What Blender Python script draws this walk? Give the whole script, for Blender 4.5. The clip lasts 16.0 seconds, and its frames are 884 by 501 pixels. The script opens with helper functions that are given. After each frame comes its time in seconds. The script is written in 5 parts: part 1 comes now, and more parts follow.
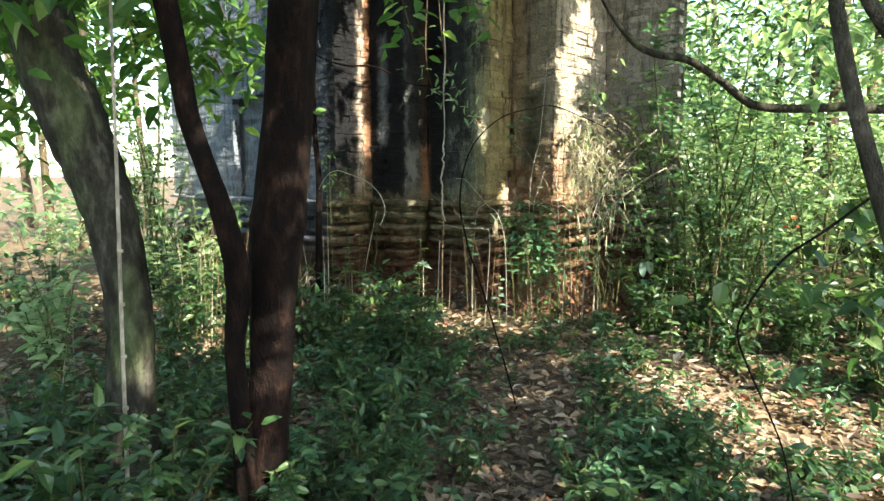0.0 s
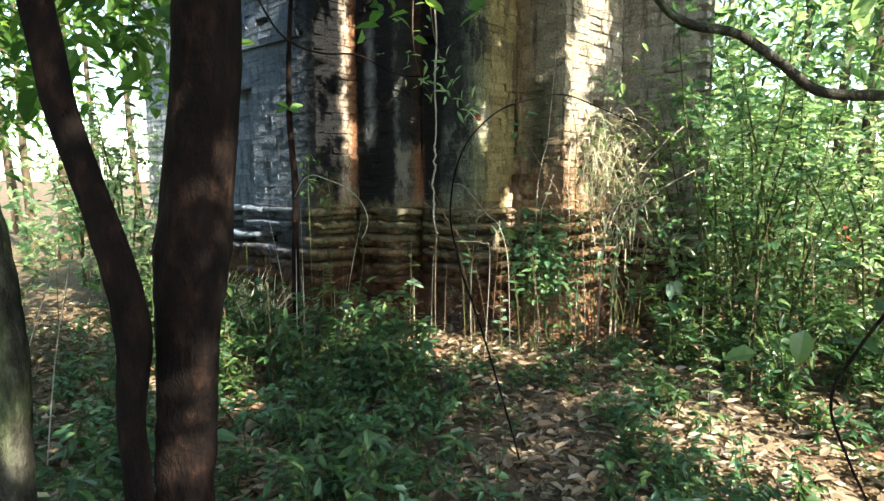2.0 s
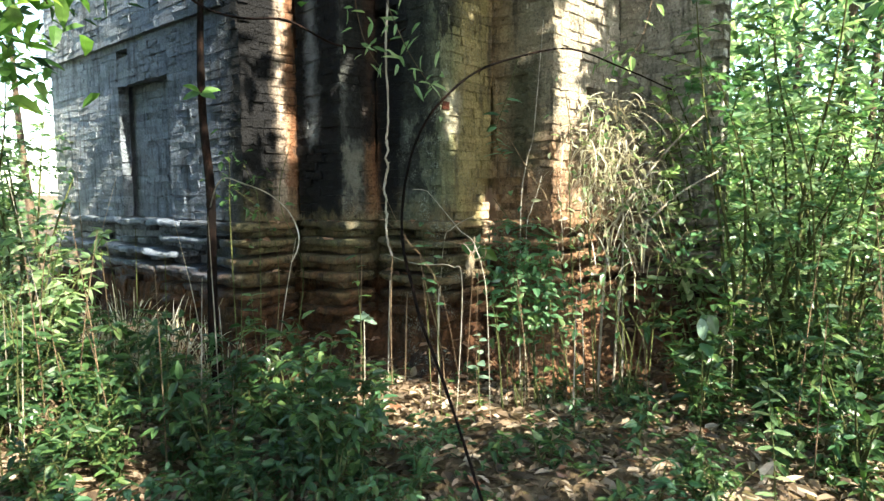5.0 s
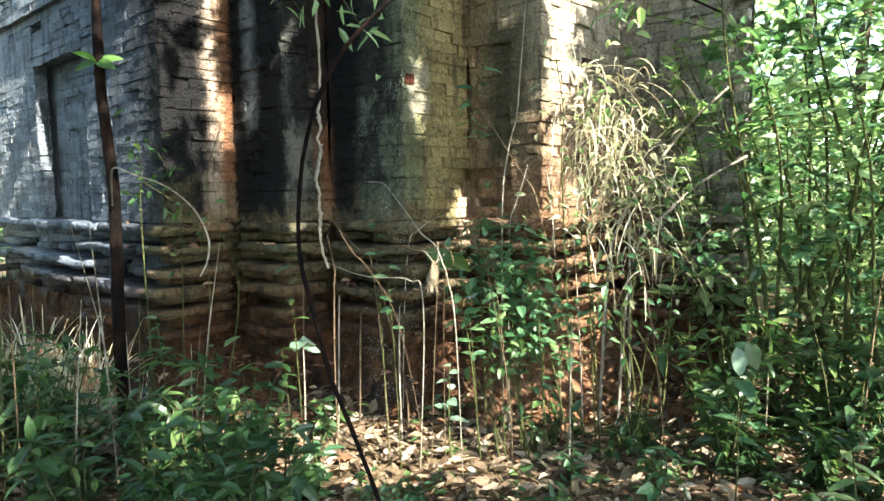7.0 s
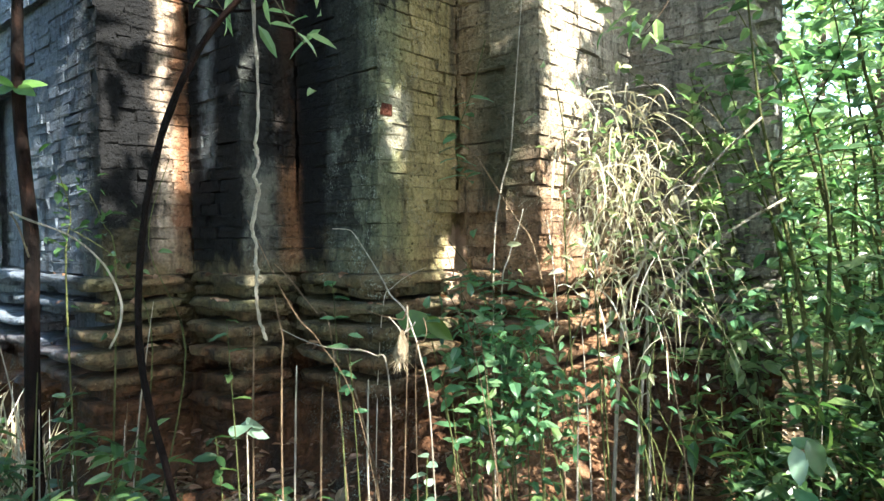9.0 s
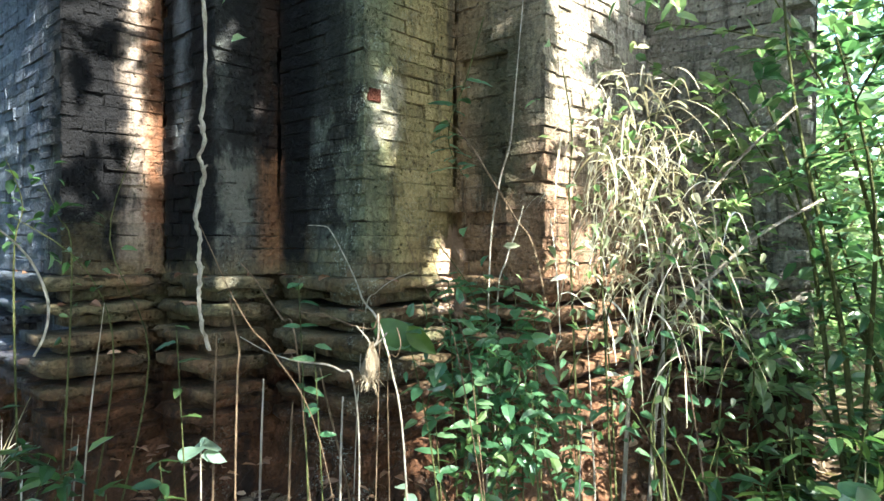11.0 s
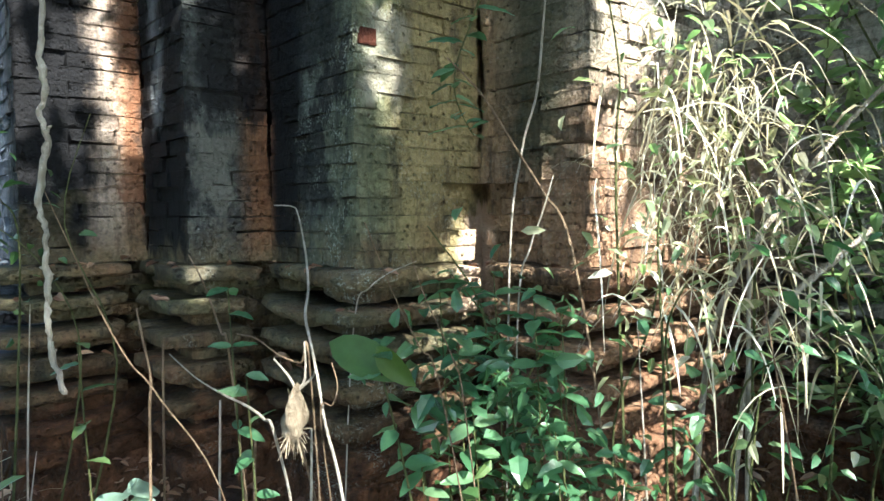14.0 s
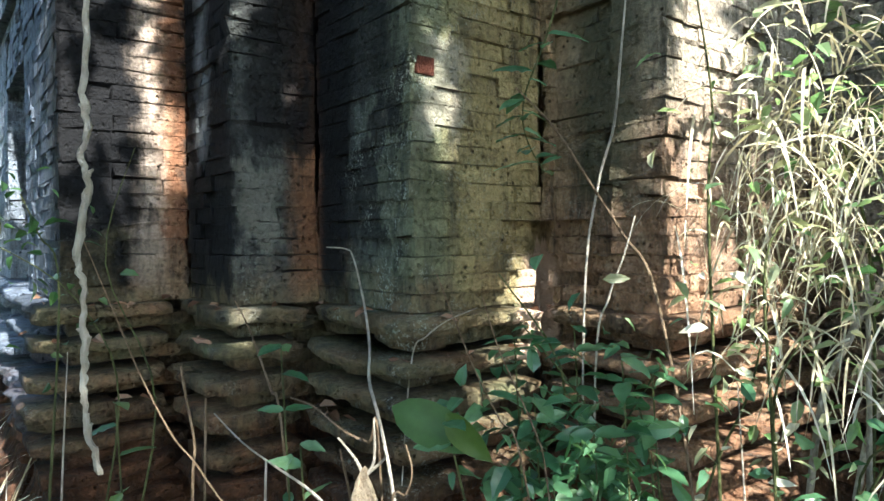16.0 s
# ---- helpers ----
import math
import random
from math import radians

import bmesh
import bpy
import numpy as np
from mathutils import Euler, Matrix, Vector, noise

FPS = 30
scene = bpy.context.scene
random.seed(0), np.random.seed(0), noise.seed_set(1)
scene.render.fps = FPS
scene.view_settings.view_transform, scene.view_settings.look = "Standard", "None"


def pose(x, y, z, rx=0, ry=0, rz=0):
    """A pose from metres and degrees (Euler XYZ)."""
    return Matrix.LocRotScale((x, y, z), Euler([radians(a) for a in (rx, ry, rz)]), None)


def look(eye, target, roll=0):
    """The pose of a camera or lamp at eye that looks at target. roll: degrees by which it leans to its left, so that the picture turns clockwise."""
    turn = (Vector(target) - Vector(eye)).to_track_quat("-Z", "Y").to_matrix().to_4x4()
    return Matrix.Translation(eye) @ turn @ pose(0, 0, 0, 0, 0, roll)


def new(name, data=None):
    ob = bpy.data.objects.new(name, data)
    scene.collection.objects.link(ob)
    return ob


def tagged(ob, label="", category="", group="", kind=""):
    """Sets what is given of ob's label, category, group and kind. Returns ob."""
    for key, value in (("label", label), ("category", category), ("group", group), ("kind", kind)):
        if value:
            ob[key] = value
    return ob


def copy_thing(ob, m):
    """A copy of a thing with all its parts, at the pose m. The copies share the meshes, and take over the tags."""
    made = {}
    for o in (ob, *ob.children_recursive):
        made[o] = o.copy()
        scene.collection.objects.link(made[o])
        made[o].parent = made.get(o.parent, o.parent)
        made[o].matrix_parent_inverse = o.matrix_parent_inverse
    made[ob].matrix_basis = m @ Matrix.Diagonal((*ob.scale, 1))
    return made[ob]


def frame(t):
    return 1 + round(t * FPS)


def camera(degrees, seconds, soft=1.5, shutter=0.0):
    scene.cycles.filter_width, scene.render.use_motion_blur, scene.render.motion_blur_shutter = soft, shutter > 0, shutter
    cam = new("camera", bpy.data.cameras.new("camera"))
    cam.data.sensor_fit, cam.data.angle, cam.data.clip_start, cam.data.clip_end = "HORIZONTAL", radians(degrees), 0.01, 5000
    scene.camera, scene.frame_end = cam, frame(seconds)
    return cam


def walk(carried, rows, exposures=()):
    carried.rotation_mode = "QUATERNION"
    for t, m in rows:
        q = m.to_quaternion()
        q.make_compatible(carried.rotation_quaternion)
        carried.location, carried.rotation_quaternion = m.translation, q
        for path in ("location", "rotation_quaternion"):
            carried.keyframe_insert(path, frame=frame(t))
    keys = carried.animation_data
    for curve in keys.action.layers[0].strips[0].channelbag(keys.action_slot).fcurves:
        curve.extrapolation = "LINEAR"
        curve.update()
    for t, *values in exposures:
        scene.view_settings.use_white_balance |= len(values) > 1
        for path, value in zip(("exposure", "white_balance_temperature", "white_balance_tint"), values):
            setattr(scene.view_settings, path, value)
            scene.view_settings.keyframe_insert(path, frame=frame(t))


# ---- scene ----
cam = camera(68.0, 16.0)
PATH = [
    (0, (0.389, 0.788, 1.655), (0.297, 2.773, 1.43), 0.1),
    (0.5, (0.414, 1.01, 1.67), (0.314, 2.995, 1.446), -0.1),
    (1, (0.436, 1.24, 1.649), (0.329, 3.225, 1.432), -0.1),
    (1.5, (0.487, 1.502, 1.647), (0.365, 3.487, 1.435), -0.1),
    (2, (0.479, 1.733, 1.672), (0.363, 3.718, 1.456), -0.1),
    (2.5, (0.41, 1.968, 1.651), (0.323, 3.956, 1.447), 0.1),
    (3, (0.399, 2.211, 1.639), (0.322, 4.2, 1.449), 0.1),
    (3.5, (0.519, 2.401, 1.661), (0.411, 4.389, 1.474), -0.3),
    (4, (0.496, 2.611, 1.645), (0.412, 4.601, 1.47), -0.3),
    (6.5, (0.612, 3.887, 1.587), (0.605, 5.878, 1.399), -0.6),
    (7, (0.686, 4.101, 1.576), (0.669, 6.093, 1.391), -0.9),
    (7.5, (0.725, 4.295, 1.567), (0.706, 6.289, 1.413), -0.9),
    (8, (0.745, 4.48, 1.576), (0.729, 6.477, 1.46), -1.0),
    (8.5, (0.768, 4.632, 1.598), (0.75, 6.63, 1.511), -1.1),
    (9, (0.81, 4.76, 1.607), (0.781, 6.759, 1.55), -0.8),
    (9.2, (0.83, 4.807, 1.606), (0.794, 6.806, 1.562), -0.7),
    (11.3, (0.915, 5.215, 1.56), (0.846, 7.213, 1.53), 0.2),
    (11.5, (0.879, 5.271, 1.608), (0.829, 7.268, 1.532), -0.0),
    (12, (0.949, 5.449, 1.582), (0.838, 7.444, 1.488), -0.1),
    (12.5, (1.082, 5.595, 1.584), (0.866, 7.581, 1.473), -0.2),
    (13, (1.188, 5.727, 1.606), (0.89, 7.7, 1.469), -0.5),
    (13.5, (1.195, 5.799, 1.61), (0.885, 7.77, 1.467), -0.8),
    (14, (1.147, 5.889, 1.61), (0.842, 7.861, 1.485), -0.5),
    (14.5, (1.048, 5.996, 1.63), (0.751, 7.972, 1.531), -0.3),
    (15, (0.968, 6.056, 1.64), (0.674, 8.032, 1.558), -0.4),
    (15.5, (0.962, 6.057, 1.653), (0.642, 8.03, 1.572), -0.1),
    (16, (1.006, 6.07, 1.665), (0.605, 8.029, 1.62), -0.4),
]
walk(cam, [(t, look(eye, target, roll)) for t, eye, target, roll in PATH], [(0.0, 2.68, 6900, 3), (4.0, 2.74, 6900, 1), (6.5, 2.98, 6700, 4), (9.0, 3.05, 6300, 3), (11.5, 3.05, 6000, 4), (13.5, 2.96, 5850, 5), (16.0, 2.80, 5850, 5)])

# ---------------------------------------------------------------- light
SUN_DIR = Vector((0.54, -0.56, 0.72)).normalized()      # towards the sun
world = bpy.data.worlds.new("sky")
scene.world = world
world.use_nodes = True
wn = world.node_tree.nodes
sky = wn.new("ShaderNodeTexSky")
sky.sky_type, sky.sun_disc = "NISHITA", False
sky.sun_elevation = math.asin(SUN_DIR.z)
sky.sun_rotation = math.atan2(SUN_DIR.x, SUN_DIR.y)
wn["Background"].inputs["Strength"].default_value = 0.15
world.node_tree.links.new(sky.outputs[0], wn["Background"].inputs["Color"])
sun = new("sun", bpy.data.lights.new("sun", "SUN"))
sun.data.energy, sun.data.angle, sun.data.color = 5.0, radians(0.45), (1.0, 0.92, 0.80)
sun.matrix_world = look((0, 0, 20), Vector((0, 0, 20)) - SUN_DIR)


# ---------------------------------------------------------------- materials
def material(name, rough=0.8, spec=0.3):
    m = bpy.data.materials.new(name)
    m.use_nodes = True
    b = m.node_tree.nodes["Principled BSDF"]
    b.inputs["Roughness"].default_value = rough
    b.inputs["Specular IOR Level"].default_value = spec
    return m, m.node_tree, b


def node(tree, kind, **values):
    n = tree.nodes.new(kind)
    for key, value in values.items():
        n.inputs[key].default_value = value
    return n


def link(tree, a, b):
    tree.links.new(a, b)


def ramp(tree, source, stops, mode="LINEAR"):
    r = tree.nodes.new("ShaderNodeValToRGB")
    r.color_ramp.interpolation = mode
    while len(r.color_ramp.elements) < len(stops):
        r.color_ramp.elements.new(0.5)
    for e, (p, c) in zip(r.color_ramp.elements, stops):
        e.position, e.color = p, (c if len(c) == 4 else (*c, 1))
    link(tree, source, r.inputs[0])
    return r.outputs[0]


def blend(tree, factor, a, b, kind="MIX"):
    n = tree.nodes.new("ShaderNodeMix")
    n.data_type, n.blend_type = "RGBA", kind
    for sock, value in ((n.inputs[0], factor), (n.inputs[6], a), (n.inputs[7], b)):
        if isinstance(value, (int, float)):
            sock.default_value = value
        elif isinstance(value, tuple):
            sock.default_value = (*value, 1)
        else:
            link(tree, value, sock)
    return n.outputs[2]


def place_coords(tree, scale=(1, 1, 1)):
    g = tree.nodes.new("ShaderNodeNewGeometry")
    m = tree.nodes.new("ShaderNodeMapping")
    m.inputs["Scale"].default_value = scale
    link(tree, g.outputs["Position"], m.inputs["Vector"])
    return m.outputs[0], g


def noise_of(tree, coords, scale, detail=4.0, rough=0.6):
    n = node(tree, "ShaderNodeTexNoise", Scale=scale, Detail=detail, Roughness=rough)
    if coords is not None:
        link(tree, coords, n.inputs["Vector"])
    return n.outputs["Fac"]


def grey(v):
    return (v, v, v)


def bump_of(tree, bsdf, height, strength, distance=0.01):
    b = node(tree, "ShaderNodeBump", Strength=strength, Distance=distance)
    link(tree, height, b.inputs["Height"])
    link(tree, b.outputs[0], bsdf.inputs["Normal"])


def math_node(tree, op, a, b=0.0, clamp=False):
    n = tree.nodes.new("ShaderNodeMath")
    n.operation, n.use_clamp = op, clamp
    for sock, value in zip(n.inputs, (a, b)):
        if isinstance(value, (int, float)):
            sock.default_value = value
        else:
            link(tree, value, sock)
    return n.outputs[0]


def random_of(tree):
    o, g = tree.nodes.new("ShaderNodeObjectInfo"), tree.nodes.new("ShaderNodeNewGeometry")
    s = math_node(tree, "ADD", o.outputs["Random"], g.outputs["Random Per Island"])
    return math_node(tree, "FRACT", s)


def leaf_material(name, stops, through_light=0.45, gloss=0.3, rough=0.45, tint=(0.95, 1.0, 0.6)):
    """Thin leaves: a diffuse and a translucent side, a waxy gloss, each leaf with its own tone."""
    m, t, b = material(name, rough, gloss)
    tone = ramp(t, random_of(t), stops)
    co, _ = place_coords(t)
    tone = blend(t, 0.35, tone, ramp(t, noise_of(t, co, 28, 3), [(0.3, grey(0.25)), (0.7, grey(1.0))]), "MULTIPLY")
    link(t, tone, b.inputs["Base Color"])
    tr = t.nodes.new("ShaderNodeBsdfTranslucent")
    warm = blend(t, 1.0, tone, tint, "MULTIPLY")
    bright = t.nodes.new("ShaderNodeMix")
    bright.data_type, bright.blend_type = "RGBA", "ADD"
    bright.inputs[0].default_value = 1.0
    link(t, warm, bright.inputs[6]), link(t, warm, bright.inputs[7])
    link(t, bright.outputs[2], tr.inputs["Color"])
    mix = node(t, "ShaderNodeMixShader", Fac=through_light)
    link(t, b.outputs[0], mix.inputs[1]), link(t, tr.outputs[0], mix.inputs[2])
    link(t, mix.outputs[0], t.nodes["Material Output"].inputs["Surface"])
    return m


def bark_material(name, stops, moss=0.0, rough=0.9, scale=14.0):
    m, t, b = material(name, rough, 0.08)
    co, _ = place_coords(t, (1, 1, 0.45))
    n1, n2 = noise_of(t, co, scale, 6, 0.7), noise_of(t, co, scale * 0.22, 3)
    tone = ramp(t, n1, stops)
    tone = blend(t, 0.7, tone, ramp(t, n2, [(0.35, grey(0.35)), (0.65, grey(1.0))]), "MULTIPLY")
    if moss:
        tone = blend(t, ramp(t, noise_of(t, co, 3.5, 4), [(0.5, grey(0)), (0.66, grey(moss))]), tone, (0.06, 0.09, 0.03))
    link(t, tone, b.inputs["Base Color"])
    bump_of(t, b, math_node(t, "ADD", n1, math_node(t, "MULTIPLY", noise_of(t, co, scale * 3, 4, 0.7), 0.5)), 1.0, 0.035)
    return m


def wall_material():
    """Weathered brick: bands along the wall for stains and painted light, vertical streaks, lichen, each brick with its
    own tone.
    """
    m, t, b = material("weathered_brick", 0.92, 0.15)
    co, g = place_coords(t)
    streak, _ = place_coords(t, (1, 1, 0.16))
    sep = t.nodes.new("ShaderNodeSeparateXYZ")
    link(t, g.outputs["Position"], sep.inputs[0])
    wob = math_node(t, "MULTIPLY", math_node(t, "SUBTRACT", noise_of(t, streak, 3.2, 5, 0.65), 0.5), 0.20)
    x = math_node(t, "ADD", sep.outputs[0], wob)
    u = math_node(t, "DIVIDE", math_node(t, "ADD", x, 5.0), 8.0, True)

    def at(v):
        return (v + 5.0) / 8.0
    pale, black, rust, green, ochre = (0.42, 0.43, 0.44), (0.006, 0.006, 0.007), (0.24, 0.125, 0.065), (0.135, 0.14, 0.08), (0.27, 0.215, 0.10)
    # Blue-grey left wing and pale pier hold sky light; pale strip at -1.0 sunlight.
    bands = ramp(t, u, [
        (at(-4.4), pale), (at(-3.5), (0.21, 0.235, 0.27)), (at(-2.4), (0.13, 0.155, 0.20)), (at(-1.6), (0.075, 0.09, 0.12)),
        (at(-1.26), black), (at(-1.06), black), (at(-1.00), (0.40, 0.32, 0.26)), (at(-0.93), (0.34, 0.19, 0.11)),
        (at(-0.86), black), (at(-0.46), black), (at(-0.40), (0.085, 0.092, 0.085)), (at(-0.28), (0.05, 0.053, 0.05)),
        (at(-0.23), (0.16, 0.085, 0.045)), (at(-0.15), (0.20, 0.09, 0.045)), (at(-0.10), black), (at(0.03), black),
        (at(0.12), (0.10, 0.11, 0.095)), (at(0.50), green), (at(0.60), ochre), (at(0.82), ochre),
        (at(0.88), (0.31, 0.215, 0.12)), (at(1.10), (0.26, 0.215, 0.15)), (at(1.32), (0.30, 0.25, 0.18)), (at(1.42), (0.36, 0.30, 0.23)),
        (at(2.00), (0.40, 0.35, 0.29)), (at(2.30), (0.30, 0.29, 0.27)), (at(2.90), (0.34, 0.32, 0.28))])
    zz = math_node(t, "ADD", sep.outputs[2], math_node(t, "MULTIPLY", math_node(t, "SUBTRACT", noise_of(t, co, 4, 4), 0.5), 0.9))
    mid = math_node(t, "MULTIPLY", math_node(t, "SUBTRACT", 1.62, zz), 3.0, True)
    near = ramp(t, u, [(at(-1.5), grey(0)), (at(-1.2), grey(1)), (at(1.2), grey(1)), (at(2.05), grey(0.9)), (at(2.3), grey(0.3))])
    low_tone = ramp(t, noise_of(t, co, 2.6, 4), [(0.3, (0.15, 0.085, 0.045)), (0.5, (0.13, 0.105, 0.058)), (0.7, (0.085, 0.088, 0.045))])
    tone = blend(t, math_node(t, "MULTIPLY", mid, near), bands, low_tone)
    deep = math_node(t, "MULTIPLY", math_node(t, "SUBTRACT", 1.05, zz), 2.5, True)
    earth = ramp(t, noise_of(t, co, 7, 4), [(0.3, (0.035, 0.018, 0.010)), (0.55, (0.10, 0.045, 0.022)), (0.8, (0.21, 0.10, 0.05))])
    tone = blend(t, deep, tone, earth)
    # red-brown crumbling flank of the sunny corner
    ruddy = math_node(t, "MULTIPLY", math_node(t, "MULTIPLY", math_node(t, "SUBTRACT", 2.35, zz), 1.8, True), ramp(t, u, [(at(0.80), grey(0)), (at(0.95), grey(0.55)), (at(1.3), grey(1)), (at(2.1), grey(0.8)), (at(2.5), grey(0))]))
    tone = blend(t, math_node(t, "MULTIPLY", ruddy, 0.8), tone, ramp(t, noise_of(t, co, 9, 5, 0.7), [(0.3, (0.14, 0.062, 0.032)), (0.52, (0.28, 0.15, 0.085)), (0.75, (0.40, 0.28, 0.19))]))
    own = ramp(t, random_of(t), [(0.0, grey(0.72)), (0.5, grey(0.92)), (0.8, grey(1.0)), (1.0, grey(1.12))])
    tone = blend(t, 1.0, tone, own, "MULTIPLY")
    fine = noise_of(t, co, 45, 6, 0.7)
    cells = node(t, "ShaderNodeTexVoronoi", Scale=26.0)
    link(t, co, cells.inputs["Vector"])
    pits = ramp(t, cells.outputs["Distance"], [(0.08, grey(0)), (0.26, grey(1))])
    tone = blend(t, ramp(t, noise_of(t, co, 6, 3), [(0.45, grey(0)), (0.62, grey(0.8))]), tone, blend(t, 1.0, tone, pits, "MULTIPLY"))
    tone = blend(t, 0.75, tone, ramp(t, fine, [(0.3, grey(0.35)), (0.62, grey(1.15))]), "MULTIPLY")
    drip = noise_of(t, streak, 9, 5, 0.7)
    tone = blend(t, ramp(t, drip, [(0.50, grey(0)), (0.66, grey(0.7))]), tone, (0.010, 0.010, 0.011))
    tone = blend(t, ramp(t, noise_of(t, co, 13, 5, 0.7), [(0.64, grey(0)), (0.76, grey(0.06))]), tone, (0.26, 0.28, 0.25))
    blotch = ramp(t, noise_of(t, place_coords(t, (1, 1, 0.5))[0], 3.4, 6, 0.65), [(0.53, grey(0)), (0.57, grey(0.85))])
    blotch = math_node(t, "MULTIPLY", blotch, ramp(t, u, [(at(-1.4), grey(0)), (at(-1.2), grey(1)), (at(0.5), grey(1)), (at(0.62), grey(0.1)), (at(1.2), grey(0.1)), (at(1.3), grey(0))]))
    blotch = math_node(t, "MULTIPLY", blotch, math_node(t, "MULTIPLY", math_node(t, "SUBTRACT", zz, 1.55), 4.0, True))
    tone = blend(t, blotch, tone, (0.010, 0.010, 0.011))
    crust = ramp(t, noise_of(t, co, 75, 5, 0.75), [(0.53, grey(0)), (0.60, grey(1))])
    crust = math_node(t, "MULTIPLY", crust, ramp(t, noise_of(t, co, 5, 3), [(0.48, grey(0)), (0.64, grey(1))]))
    crust = math_node(t, "MULTIPLY", crust, ramp(t, u, [(at(-1.3), grey(0.3)), (at(-1.1), grey(0.05)), (at(-0.55), grey(0.03)), (at(-0.40), grey(0.35)), (at(-0.2), grey(0.1)), (at(0.02), grey(0.3)), (at(0.22), grey(1.0)), (at(0.48), grey(0.8)), (at(0.62), grey(0.25)), (at(1.2), grey(0.25))]))
    tone = blend(t, math_node(t, "MULTIPLY", crust, 0.9), tone, (0.36, 0.39, 0.34))
    # patches of their own shape: near-black, clean grey brick, pale streak, painted sun spots
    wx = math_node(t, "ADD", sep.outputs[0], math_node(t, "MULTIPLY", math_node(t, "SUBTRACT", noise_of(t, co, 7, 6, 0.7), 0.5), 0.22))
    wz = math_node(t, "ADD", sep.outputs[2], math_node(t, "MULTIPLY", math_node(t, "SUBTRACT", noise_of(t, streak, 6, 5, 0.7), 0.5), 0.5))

    def stain_or_light(x0, x1, z0, z1, soft, colour, strength):
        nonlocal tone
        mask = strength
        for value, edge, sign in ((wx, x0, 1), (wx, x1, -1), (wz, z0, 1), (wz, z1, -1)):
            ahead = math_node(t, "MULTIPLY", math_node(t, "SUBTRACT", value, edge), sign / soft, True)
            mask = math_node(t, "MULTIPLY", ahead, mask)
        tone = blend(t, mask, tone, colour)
    near_black = (0.007, 0.007, 0.008)
    stain_or_light(-1.36, -1.01, 1.72, 6.0, 0.04, near_black, 0.97)
    stain_or_light(-0.955, -0.87, 1.6, 6.0, 0.03, (0.15, 0.065, 0.033), 0.75)
    stain_or_light(-0.90, -0.42, 1.42, 6.0, 0.04, near_black, 0.88)
    stain_or_light(-0.44, 0.10, 2.02, 6.0, 0.06, near_black, 0.85)
    stain_or_light(-0.12, 0.36, 2.16, 6.0, 0.08, near_black, 0.8)
    stain_or_light(-0.16, 0.05, 1.45, 6.0, 0.05, near_black, 0.9)
    stain_or_light(-0.43, -0.26, 1.58, 1.98, 0.04, (0.13, 0.13, 0.11), 0.7)
    # pink and cream tones put two sunlit spots into the brick colour
    stain_or_light(0.76, 0.93, 1.12, 1.62, 0.03, (0.52, 0.37, 0.27), 0.75)
    stain_or_light(0.42, 0.60, 2.02, 2.40, 0.05, (0.40, 0.36, 0.30), 0.35)
    stain_or_light(0.95, 1.28, 1.75, 2.75, 0.10, (0.055, 0.058, 0.035), 0.75)
    stain_or_light(-0.80, -0.62, 2.0, 3.4, 0.09, (0.34, 0.36, 0.38), 0.35)
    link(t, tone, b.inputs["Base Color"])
    rough_height = math_node(t, "ADD", fine, math_node(t, "MULTIPLY", noise_of(t, co, 14, 4), 1.6))
    bump_of(t, b, math_node(t, "ADD", rough_height, math_node(t, "MULTIPLY", pits, 0.6)), 1.0, 0.026)
    return m


def ground_material():
    m, t, b = material("forest_soil", 0.95, 0.1)
    co, _ = place_coords(t)
    tone = ramp(t, noise_of(t, co, 22, 6, 0.7), [(0.3, (0.045, 0.033, 0.022)), (0.5, (0.11, 0.08, 0.05)), (0.7, (0.20, 0.15, 0.10))])
    tone = blend(t, 0.6, tone, ramp(t, noise_of(t, co, 1.3, 4), [(0.35, grey(0.45)), (0.65, grey(1))]), "MULTIPLY")
    # paler strip along the path, standing in for sun patches on the soil
    sep = t.nodes.new("ShaderNodeSeparateXYZ")
    link(t, co, sep.inputs[0])
    line = math_node(t, "ADD", math_node(t, "MULTIPLY", math_node(t, "SUBTRACT", sep.outputs[1], 5.3), 0.62), math_node(t, "SUBTRACT", sep.outputs[0], 2.85))
    line = math_node(t, "ADD", math_node(t, "ABSOLUTE", line), math_node(t, "MULTIPLY", noise_of(t, co, 3, 4), 0.9))
    bare = math_node(t, "MULTIPLY", math_node(t, "SUBTRACT", 0.70, line), 3.0, True)
    bare = math_node(t, "MULTIPLY", bare, math_node(t, "SUBTRACT", sep.outputs[0], 1.2, True))
    bare = math_node(t, "MULTIPLY", bare, math_node(t, "SUBTRACT", 4.2, sep.outputs[0], True))
    tone = blend(t, bare, tone, ramp(t, noise_of(t, co, 30, 5), [(0.3, (0.13, 0.10, 0.07)), (0.7, (0.30, 0.25, 0.19))]))
    link(t, tone, b.inputs["Base Color"])
    bump_of(t, b, noise_of(t, co, 40, 5), 1.0, 0.02)
    return m


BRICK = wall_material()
SOIL = ground_material()
# Leaf tones carry light: GREEN darkened for shade, the crown tone brightened for backlight.
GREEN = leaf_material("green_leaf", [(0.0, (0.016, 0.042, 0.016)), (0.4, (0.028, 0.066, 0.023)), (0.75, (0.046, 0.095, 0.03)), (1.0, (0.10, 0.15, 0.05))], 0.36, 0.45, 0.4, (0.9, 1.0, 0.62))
BACKLIT = leaf_material("backlit_leaf", [(0.0, (0.03, 0.075, 0.02)), (0.4, (0.055, 0.12, 0.03)), (0.75, (0.085, 0.17, 0.04)), (1.0, (0.15, 0.22, 0.06))], 0.5)
